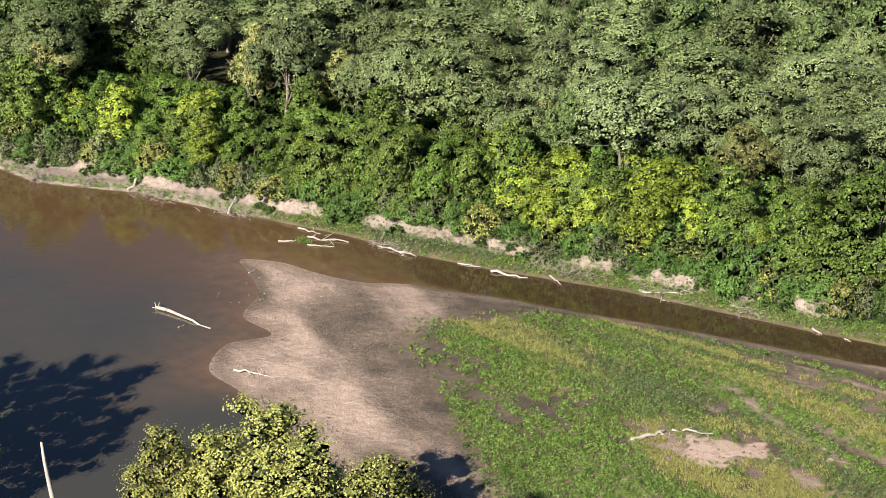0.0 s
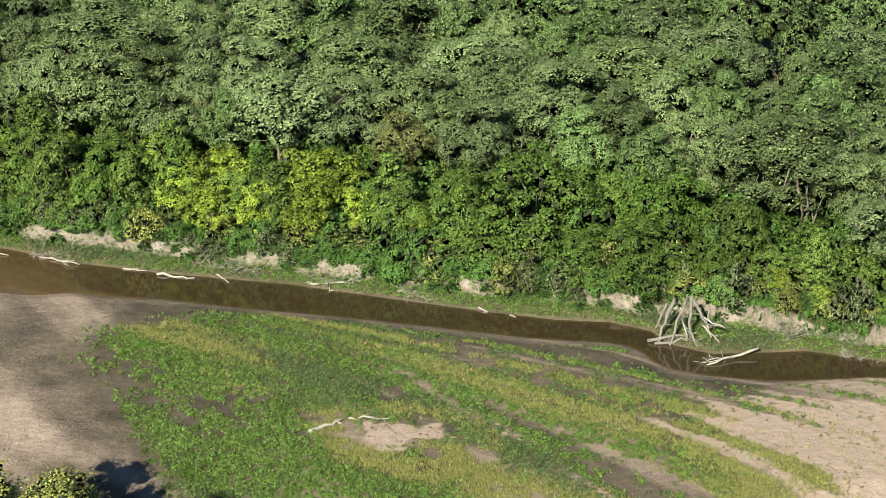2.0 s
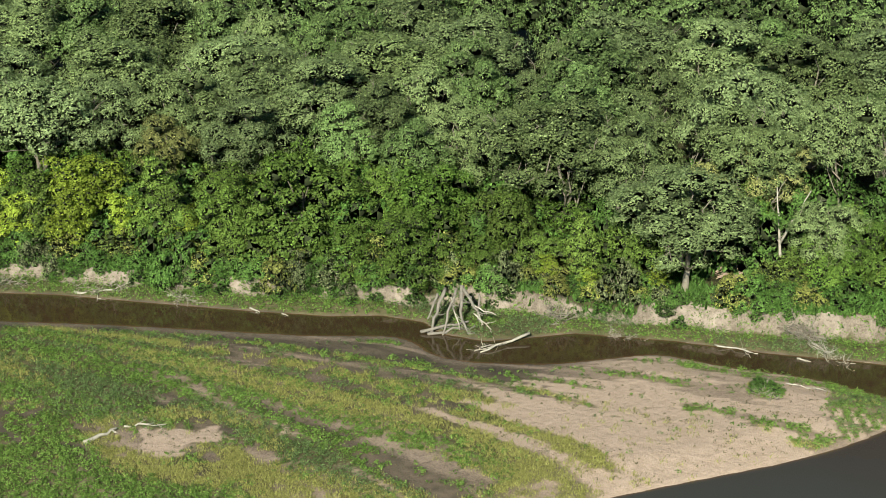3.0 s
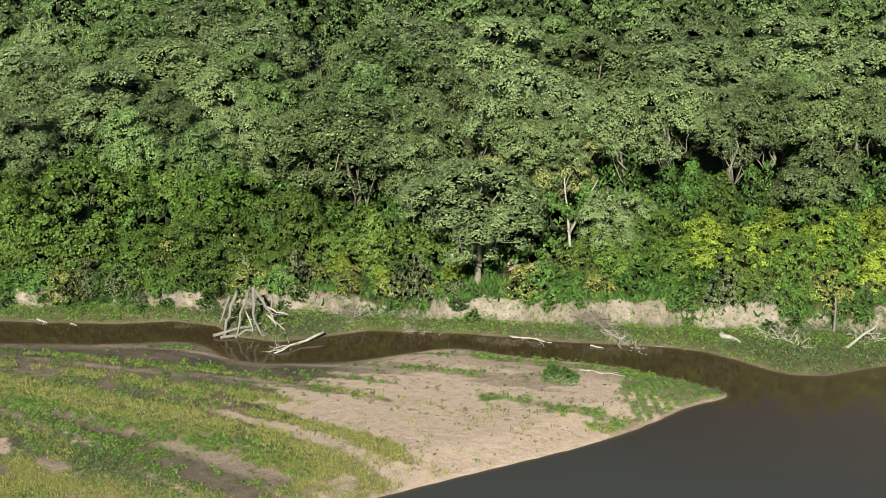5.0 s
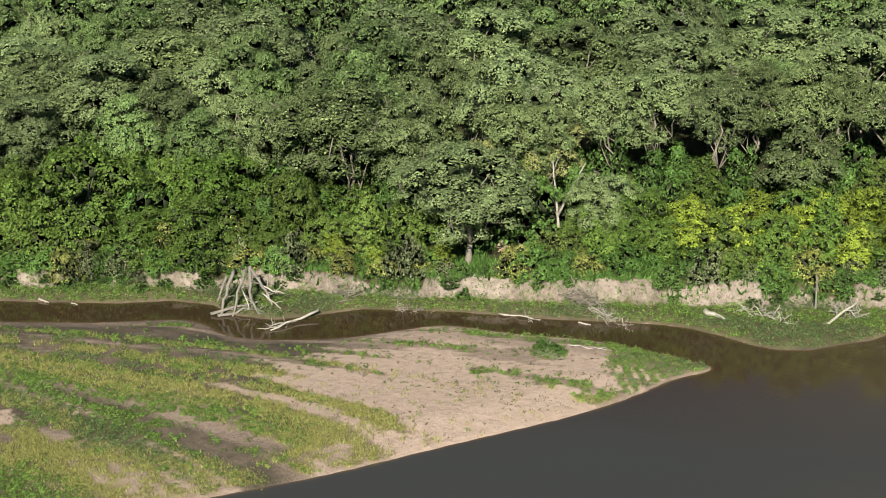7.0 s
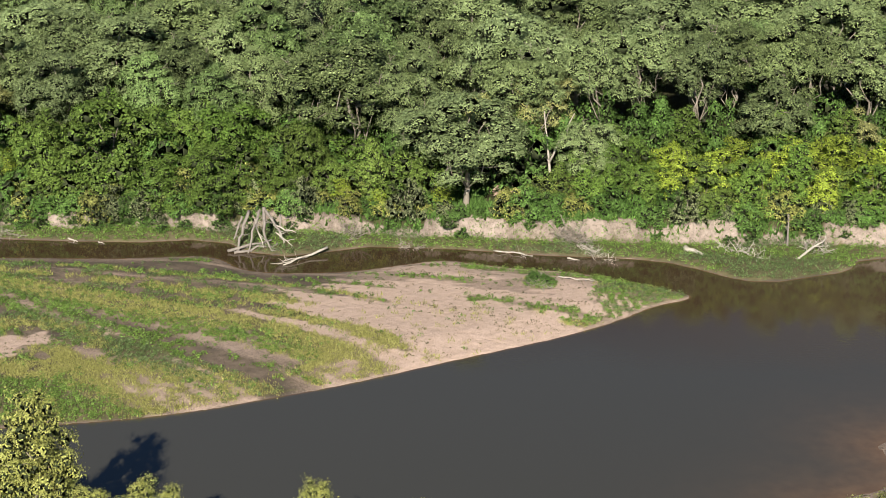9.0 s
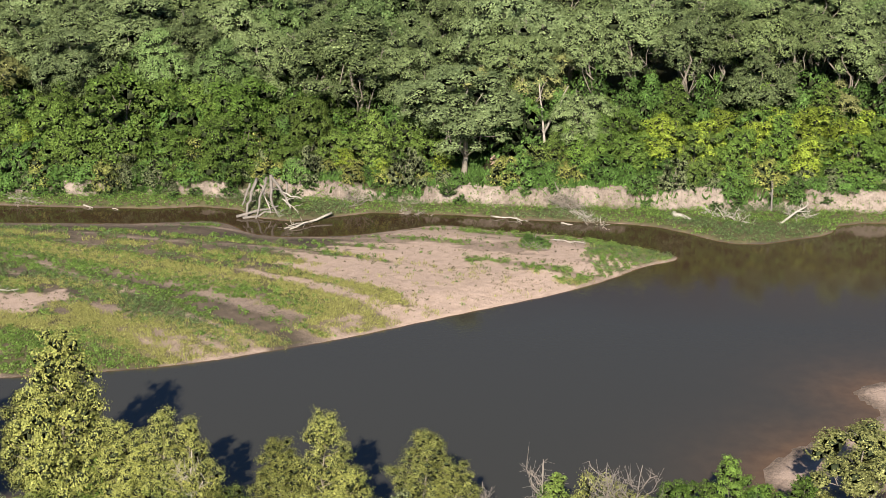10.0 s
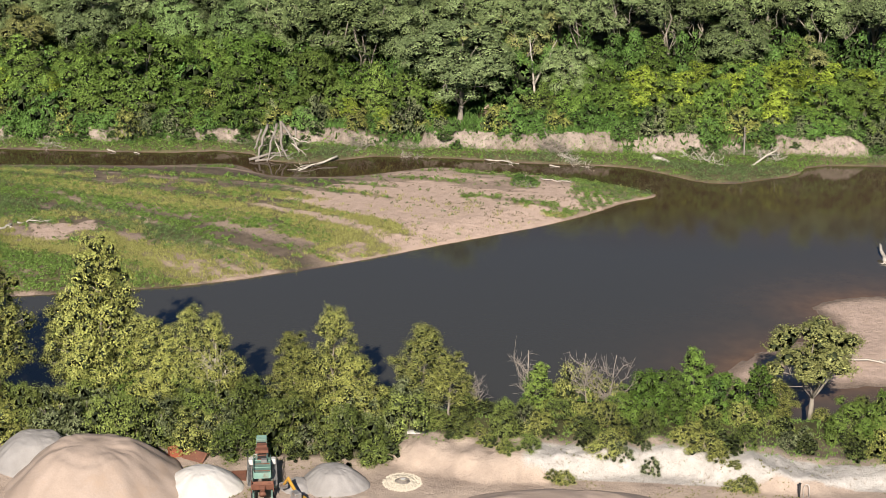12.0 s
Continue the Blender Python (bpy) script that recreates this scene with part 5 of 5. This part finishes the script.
def dead_tree(x, y, high, seed, label, spread=0.3, limbs=6, thick=0.18, material=M_DRIFT, fork=False):
    rng = np.random.default_rng(seed)
    e = holder("dead_tree", Matrix.Translation((x, y, zat(x, y))), label, "dead tree", "dead trees")
    tb = Tubes(6)
    top = (rng.normal(0, 0.4), rng.normal(0, 0.4), high)
    if fork:
        top = (-1.2, 0.3, high)
    pts = tb.limb(rng, (0, 0, -0.6), top, thick, thick * 0.3, 0.02, 7)
    part("trunk", tb.mesh("dead_trunk", material), e)
    if fork:
        tb = Tubes(6)
        tb.limb(rng, pts[2], (3.3, 0.4, high * 0.98), thick * 0.8, thick * 0.25, 0.05, 6)
        part("limb", tb.mesh("dead_limb", material), e)
    for k in range(limbs):
        tb = Tubes(5)
        p = pts[rng.integers(2, 5)]
        a = rng.uniform(0, 6.28)
        d = np.array([math.cos(a) * spread, math.sin(a) * spread, rng.uniform(0.15, 0.4)]) * high * rng.uniform(0.5, 1.0)
        w = tb.limb(rng, p, p + d, thick * 0.4, 0.03, 0.08, 5)
        for j in range(12):
            q = w[rng.integers(1, 5)]
            tb.limb(rng, q, q + rng.normal(0, 0.09 * high, 3) + np.array([0, 0, 0.06 * high]), thick * 0.15, 0.012, 0.1, 3)
        part("limb", tb.mesh("dead_limb", material), e)
    return e


dead_tree(20.7, 153.5, 11.5, 1, "bare white forked dead tree at the forest edge", limbs=1, spread=0.12, thick=0.26, fork=True)
dead_tree(24, 33, 7.8, 2, "dead tree with vines on the near bank", 0.25, 12, 0.12, M_TWIG)
dead_tree(32.8, 33.5, 8.3, 3, "bare grey dead tree on the near bank", 0.32, 15, 0.10, M_TWIG)
dead_tree(30.5, 33, 7.2, 4, "bare grey dead tree on the near bank", 0.3, 13, 0.09, M_TWIG)
dead_tree(18.5, 34, 5.5, 5, "small leafless dead tree on the near bank", 0.3, 12, 0.07, M_TWIG)
dead_tree(-10.5, 31, 9.5, 6, "pale leafless trunk among the near trees", 0.2, 6, 0.14)
dead_tree(-81.4, 46.5, 14.6, 7, "bare white dead treetop above the near trees", 0.10, 5, 0.15)
dead_tree(-94.4, 38, 12.6, 8, "broken white snag on the near bank", 0.03, 0, 0.42)
dead_tree(55, 138.5, 5.0, 9, "short grey snag on the bank top", 0.1, 2, 0.2, M_GREYWOOD)


# ---- the sand yard ----
M_SAND = rough_material("washed_sand", (0.464, 0.361, 0.288), (0.542, 0.43, 0.353), 0.4, 0.95, c=(0.45, 0.34, 0.26), bump=0.5, fine=6.0)
M_GRAVEL = rough_material("grey_gravel", (0.34, 0.32, 0.30), (0.44, 0.415, 0.395), 0.6, 0.95, bump=0.5, fine=12.0)
M_WHITE = rough_material("white_sand", (0.68, 0.65, 0.60), (0.75, 0.72, 0.68), 0.6, 0.95, bump=0.3, fine=9.0)
M_TEAL = rough_material("faded_green_paint", (0.20, 0.36, 0.29), (0.30, 0.47, 0.39), 0.8, 0.6, c=(0.20, 0.10, 0.06), fine=9.0)
M_RUST = rough_material("rusty_steel", (0.17, 0.07, 0.045), (0.28, 0.12, 0.07), 1.5, 0.8, c=(0.10, 0.06, 0.05))
M_REDRUST = rough_material("red_rusty_sheet", (0.36, 0.10, 0.05), (0.45, 0.15, 0.08), 1.5, 0.75, c=(0.2, 0.08, 0.05))
M_STEEL = rough_material("dusty_grey_steel", (0.30, 0.29, 0.28), (0.42, 0.41, 0.39), 1.5, 0.6, c=(0.2, 0.14, 0.1), metal=0.3)
M_YELLOW = rough_material("worn_yellow_paint", (0.62, 0.33, 0.04), (0.72, 0.42, 0.07), 1.5, 0.5, c=(0.3, 0.16, 0.06))
M_RUBBER = rough_material("black_rubber", (0.025, 0.025, 0.025), (0.05, 0.05, 0.05), 3.0, 0.9)
M_BONE = rough_material("white_painted_metal", (0.66, 0.65, 0.62), (0.78, 0.77, 0.74), 2.0, 0.6, c=(0.4, 0.33, 0.27))
M_CONCRETE = rough_material("pale_concrete", (0.52, 0.49, 0.45), (0.64, 0.61, 0.57), 1.0, 0.9, c=(0.4, 0.36, 0.31))
M_STRAW = rough_material("pale_stones", (0.62, 0.55, 0.43), (0.76, 0.69, 0.56), 5.0, 0.95, bump=0.8, fine=14.0)


def sand_pile(x, y, rx, ry, high, seed, material, label, ridge=0.0, dome=1.7):
    """A heap with slumped flanks and runnels."""
    n = 108
    u, r = np.meshgrid(np.linspace(0, 2 * math.pi, n, endpoint=False), np.linspace(0, 1, 36))
    wob = 1 + 0.16 * (fbm(np.cos(u) * 1.4 + 5, np.sin(u) * 1.4 + seed, seed, 3) - 0.5) * 2
    px, py = np.cos(u) * r * rx * wob, np.sin(u) * r * ry * wob
    h = np.clip((1 - r ** dome) * (1.18 if ridge else 1.0), 0, 1)
    h = np.minimum(h, 0.84 + 0.4 * (h - 0.84))
    if ridge:
        h = h * (1 + ridge * (fbm(px * 0.12 + 3, py * 0.12, seed + 2, 3) - 0.5))
    runnel = fbm(u * 7 / 6.2831853 * 3 + 2, r * 1.2, seed + 6, 3) * smooth(0.1, 0.4, r) * (1 - smooth(0.85, 1.0, r))
    h = h * high - 0.06 * high * (runnel - 0.4) + 0.07 * high * (fbm(np.cos(u) * r * 6 + 9, np.sin(u) * r * 6, seed + 4, 4) - 0.5) * (r < 0.97) * np.minimum(1, r * 4)
    base = np.array([zat(x + a, y + b) for a, b in zip(px.ravel(), py.ravel())]).reshape(px.shape)
    verts = np.stack([px, py, np.maximum(h, 0) + base - 0.12 * (r > 0.98) - zat(x, y)], -1).reshape(-1, 3)
    f = []
    for i in range(35):
        for k in range(n):
            f.append((i * n + k, i * n + (k + 1) % n, (i + 1) * n + (k + 1) % n, (i + 1) * n + k))
    ob = new("sand_mound", mesh_of("sand_mound", verts, f, material))
    ob.location = (x, y, zat(x, y))
    tagged(ob, label, "pile", "heaps in the sand yard")


sand_pile(-20.0, 15.0, 9.6, 9.2, 5.9, 3, M_SAND, "large tan sand pile in the yard", 0.5, 1.5)
sand_pile(-27.5, 20.8, 5.4, 4.2, 3.1, 5, M_GRAVEL, "grey gravel pile beside concrete blocks", 0.4, 1.6)
sand_pile(-9.0, 16.4, 4.3, 3.8, 2.3, 7, M_WHITE, "small dome of white sand", 0.0, 1.8)
sand_pile(4.6, 18.2, 3.6, 3.2, 2.2, 9, M_GRAVEL, "small grey gravel pile below the shrubs", 0.4, 1.7)
sand_pile(0.9, 17.4, 1.8, 2.0, 0.7, 11, M_GRAVEL, "low grey gravel spill beside the screen plant", 0.3, 1.6)
sand_pile(-4.2, 24.0, 1.8, 1.4, 1.0, 13, M_CONCRETE, "low heap of pale rubble by the shrubs", 0.6, 1.5)
sand_pile(30, 12.5, 16, 6.0, 2.3, 15, M_SAND, "broad low sand pile along the yard", 0.5, 1.6)


def box(bm, c, size, rot=(0, 0, 0), bevel=0.03):
    """A chamfered block added to a bmesh."""
    m = pose(*c, *rot) @ Matrix.Diagonal((*size, 1))
    g = bmesh.ops.create_cube(bm, size=1, matrix=m)
    if bevel:
        edges = list({e for v in g["verts"] for e in v.link_edges})
        bmesh.ops.bevel(bm, geom=edges, offset=bevel, segments=1, affect="EDGES")


def piece(name, blocks, material, parent, label="", bevel=0.03):
    bm = bmesh.new()
    for b in blocks:
        box(bm, *b, bevel=bevel)
    me = bpy.data.meshes.new(name)
    bm.to_mesh(me)
    bm.free()
    me.materials.append(material)
    return part(name, me, parent, label)


def rod(name, pts, r, material, parent, sides=8, label=""):
    tb = Tubes(sides)
    tb.add(pts, [r] * len(pts))
    return part(name, tb.mesh(name, material), parent, label)


def screen_plant():
    """A wheeled screening plant, seen along its length."""
    z = zat(-2.5, 17.5)
    e = holder("screening_plant", pose(-2.7, 17.0, z, 0, 0, 10) @ Matrix.Diagonal((0.85, 0.9, 0.85, 1)), "faded green rusty mobile screening plant", "machine")
    for sx in (-1.1, 1.1):
        piece("chassis_beam", [((sx, 0, 1.0), (0.22, 9.5, 0.4))], M_TEAL, e)
    for y in (-2.6, 2.4):
        for sx in (-1.25, 1.25):
            w = rod("wheel", [(sx - 0.18, y, 0.55), (sx + 0.18, y, 0.55)], 0.55, M_RUBBER, e, 18, "black rubber wheel")
            rod("hub", [(sx - 0.2, y, 0.55), (sx + 0.2, y, 0.55)], 0.2, M_STEEL, w, 10)
    deck = piece("screen_box", [((0, -0.4, 2.75), (1.95, 5.4, 0.75), (-9, 0, 0))], M_TEAL, e, "faded green inclined screen deck")
    for k, y in enumerate((-2.4, -1.2, 0.0, 1.2)):
        piece("stiffener", [((0, y, 3.14 - 0.158 * (y + 0.4)), (2.05, 0.12, 0.12), (-9, 0, 0))], M_RUST if k in (0, 2) else M_TEAL, deck)
    for sx in (-1.02, 1.02):
        piece("side_plate", [((sx, -0.4, 2.95), (0.09, 5.6, 0.9), (-9, 0, 0))], M_TEAL, deck)
    piece("motor_cover", [((0.25, 0.6, 3.2), (0.7, 0.5, 0.35))], M_STEEL, deck, "dark steel motor cover")
    hop = piece("hopper", [((0, -4.2, 2.3), (2.7, 0.12, 1.0), (22, 0, 0)), ((0, -3.4, 2.1), (2.7, 0.12, 0.9), (-20, 0, 0)), ((-1.3, -3.8, 2.2), (0.12, 1.1, 1.1)), ((1.3, -3.8, 2.2), (0.12, 1.1, 1.1))], M_RUST, e, "rusty feed hopper")
    rod("chute_ring", [(0, -4.9, 1.55), (0, -4.6, 1.75)], 0.42, M_RUST, hop, 16)
    piece("chute", [((0, -4.5, 2.2), (0.6, 0.5, 0.7), (25, 0, 0))], M_RUST, hop)
    conv = piece("conveyor", [((0, 3.4, 3.1), (1.1, 4.2, 0.16), (13, 0, 0))], M_RUBBER, e, "dark rubber conveyor belt")
    for sx in (-0.62, 0.62):
        piece("conveyor_rail", [((sx, 3.4, 3.15), (0.1, 4.3, 0.3), (13, 0, 0))], M_TEAL, conv)
    for k in range(6):
        rod("idler", [(-0.6, 1.6 + 0.7 * k, 2.85 + 0.16 * k), (0.6, 1.6 + 0.7 * k, 2.85 + 0.16 * k)], 0.07, M_RUST, conv, 8)
    piece("head_box", [((0, 5.2, 3.6), (1.25, 0.8, 0.8), (13, 0, 0))], M_TEAL, e)
    piece("head_guard", [((0, 2.6, 3.5), (1.6, 0.8, 0.4)), ((0, 3.6, 3.6), (1.3, 0.6, 0.4))], M_RUST, e, "rusty cross bracing")
    for sx in (-1.5, 1.5):
        walk_way = piece("walkway", [((sx, -0.3, 2.0), (0.6, 6.2, 0.07))], M_STEEL, e, "grey steel walkway")
        for k in range(6):
            rod("rail_post", [(sx * 1.18, -3.2 + 1.2 * k, 2.0), (sx * 1.18, -3.2 + 1.2 * k, 3.05)], 0.035, M_STEEL, walk_way, 6)
        for zz in (2.55, 3.05):
            rod("handrail", [(sx * 1.18, -3.3, zz), (sx * 1.18, 2.9, zz)], 0.035, M_STEEL, walk_way, 6)
        piece("panel", [((sx * 0.93, 1.6, 2.6), (0.5, 0.7, 0.7))], M_BONE, e, "white control box")
        for y in (-2.8, 1.9):
            piece("leg", [((sx * 0.85, y, 0.9), (0.14, 0.14, 1.9))], M_TEAL, e)
    piece("engine_cover", [((1.35, -1.6, 1.5), (0.7, 1.6, 1.0))], M_TEAL, e)
    piece("drawbar", [((0, -5.2, 0.8), (0.25, 1.6, 0.25))], M_RUST, e)


def yard_items():
    e = holder("steel_plate", pose(-5.6, 19.0, zat(-5.6, 19.0) + 0.02, 4, 0, 8), "rusty brown steel plate lying on sand", "scrap")
    piece("plate", [((0, 0, 0.05), (1.6, 2.0, 0.08))], M_RUST, e)
    e = holder("scrap_bin", pose(-12.9, 22.6, zat(-12.9, 22.6), 0, 0, 25), "red rusty open scrap bin beside shrubs", "scrap")
    piece("side", [((0, 0, 0.45), (1.5, 0.08, 0.9)), ((0, 1.1, 0.45), (1.5, 0.08, 0.9)), ((-0.7, 0.55, 0.45), (0.08, 1.1, 0.9)), ((0.7, 0.55, 0.45), (0.08, 1.1, 0.9)), ((0, 0.55, 0.05), (1.4, 1.1, 0.08))], M_REDRUST, e)
    e = holder("scrap_sheet", pose(-10.9, 22.2, zat(-10.9, 22.2), 0, 0, -12), "crumpled rusty sheet metal leaning in weeds", "scrap")
    piece("sheet", [((0, 0, 0.45), (2.4, 1.4, 0.06), (28, 8, 0)), ((0.4, 0.9, 0.4), (2.0, 0.9, 0.06), (-25, 0, 6))], M_RUST, e)
    # ring of pale stones round a wire coil
    ring = holder("stone_ring", Matrix.Translation((11.6, 19.2, zat(11.6, 19.2))), "round bed of pale stones in the yard", "stone ring")
    rng = np.random.default_rng(3)
    a, r = rng.uniform(0, 6.283, 700), np.sqrt(rng.uniform(0.12, 1, 700)) * 2.05
    stones = []
    base = []
    for t, q in zip(a, r):
        s = rng.uniform(0.07, 0.16)
        o = np.array([math.cos(t) * q, math.sin(t) * q, 0.05 + 0.1 * (1 - q / 2.05)])
        i = len(stones)
        for d in ((1, 0, 0), (0, 1, 0), (-1, 0, 0), (0, -1, 0), (0, 0, 0.8)):
            stones.append(o + np.array(d) * s * rng.uniform(0.8, 1.2))
        base += [(i, i + 1, i + 4), (i + 1, i + 2, i + 4), (i + 2, i + 3, i + 4), (i + 3, i, i + 4)]
    tagged(part("pebbles", mesh_of("pebbles", stones, base, M_STRAW, flat=True), ring), kind="stuff")
    disc = [(math.cos(t) * 2.0, math.sin(t) * 2.0, -0.05) for t in np.linspace(0, 6.283, 40, endpoint=False)] + [(math.cos(t) * 1.7, math.sin(t) * 1.7, 0.12) for t in np.linspace(0, 6.283, 40, endpoint=False)] + [(0, 0, 0.14)]
    f = [(k, (k + 1) % 40, 40 + (k + 1) % 40, 40 + k) for k in range(40)] + [(40 + k, 40 + (k + 1) % 40, 80) for k in range(40)]
    part("bed", mesh_of("bed", disc, f, M_STRAW), ring)
    e = holder("wire_coil", Matrix.Translation((11.6, 19.2, zat(11.6, 19.2) + 0.16)), "loose grey coil of pipe on pale stones", "pipe coil")
    for k in range(3):
        pts = [(math.cos(t) * (0.75 - 0.12 * k), math.sin(t) * (0.6 - 0.08 * k), 0.06 + 0.08 * k + 0.06 * math.sin(2 * t)) for t in np.linspace(0, 6.283, 22)]
        rod("loop", pts, 0.06, M_GREYWOOD, e, 6)
    piece("plank", [((0.1, 0, 0.3), (0.5, 0.25, 0.05), (10, 5, 30))], M_BONE, e)
    # small excavator with its arm raised
    z = zat(1.6, 13.2)
    e = holder("excavator", pose(2.0, 12.0, z, 0, 0, 40), "small yellow excavator beside the screen plant", "excavator")
    for sx in (-0.8, 0.8):
        piece("track", [((sx, 0, 0.3), (0.4, 2.4, 0.6))], M_RUBBER, e, bevel=0.2)
    piece("body", [((0, -0.3, 1.1), (1.6, 1.8, 0.9))], M_YELLOW, e, bevel=0.1)
    piece("cab", [((-0.4, 0.1, 1.9), (0.8, 1.0, 1.1))], M_STEEL, e, bevel=0.08)
    arm = piece("arm", [((0.3, 1.7, 1.9), (0.25, 2.6, 0.3), (32, 0, 0)), ((0.3, 3.2, 2.1), (0.2, 1.7, 0.24), (-50, 0, 0))], M_YELLOW, e)
    piece("bucket", [((0.3, 3.8, 1.35), (0.8, 0.6, 0.5), (20, 0, 0))], M_STEEL, arm)
    # black post with a wire gate hoop
    e = holder("post", Matrix.Translation((52.5, 19.2, zat(52.5, 19.2))), "black post at the yard's edge", "post")
    rod("shaft", [(0, 0, -0.3), (0, 0, 1.6)], 0.11, M_RUBBER, e, 10)
    piece("cap", [((0, 0, 1.62), (0.28, 0.28, 0.06))], M_RUBBER, e)
    e = holder("wire_hoop", Matrix.Translation((53.2, 19.2, zat(53.2, 19.2))), "thin pale wire hoop beside the post", "wire frame")
    rod("hoop", [(-0.25, 0, -0.2), (-0.25, 0, 1.2), (-0.1, 0, 1.5), (0.15, 0, 1.5), (0.3, 0, 1.2), (0.3, 0, -0.2)], 0.03, M_BONE, e, 6)
    # concrete blocks behind the gravel and on the berm
    block = None
    for k in range(9):
        x, y = -31.0 + 1.75 * k, 25.6 - 0.12 * k
        m = pose(x, y, zat(x, y) - 0.1, 0, 0, -4 + 3 * math.sin(k * 2.1))
        if block is None:
            block = holder("concrete_block", m, "pale concrete block in a row behind gravel", "concrete block", "row of concrete blocks")
            piece("block", [((0, 0, 0.45), (1.65, 0.7, 0.9))], M_CONCRETE, block, bevel=0.05)
        else:
            copy_thing(block, m)
    e = holder("concrete_slab", pose(12.4, 26.5, zat(12.4, 26.5) + 0.02, 0, 0, -3), "white concrete slab on the berm's edge", "slab")
    piece("slab", [((0, 0, 0.15), (2.0, 0.5, 0.3))], M_BONE, e)
    # heap of old boards at the forest edge
    e = holder("lumber_pile", Matrix.Translation((14.0, 149.6, zat(14.0, 149.6))), "heap of pale pinkish broken boards among trees", "lumber")
    rng = np.random.default_rng(12)
    M_BOARD = rough_material("weathered_boards", (0.55, 0.36, 0.28), (0.66, 0.52, 0.44), 2.0, 0.85)
    for k in range(34):
        piece("board", [((rng.normal(0, 1.1), rng.normal(0, 0.9), 0.15 + rng.uniform(0, 1.0)), (rng.uniform(1.0, 2.6), 0.22, 0.06), (rng.normal(0, 14), rng.normal(0, 14), rng.uniform(0, 180)))], M_BOARD, e, bevel=0)


screen_plant()
yard_items()
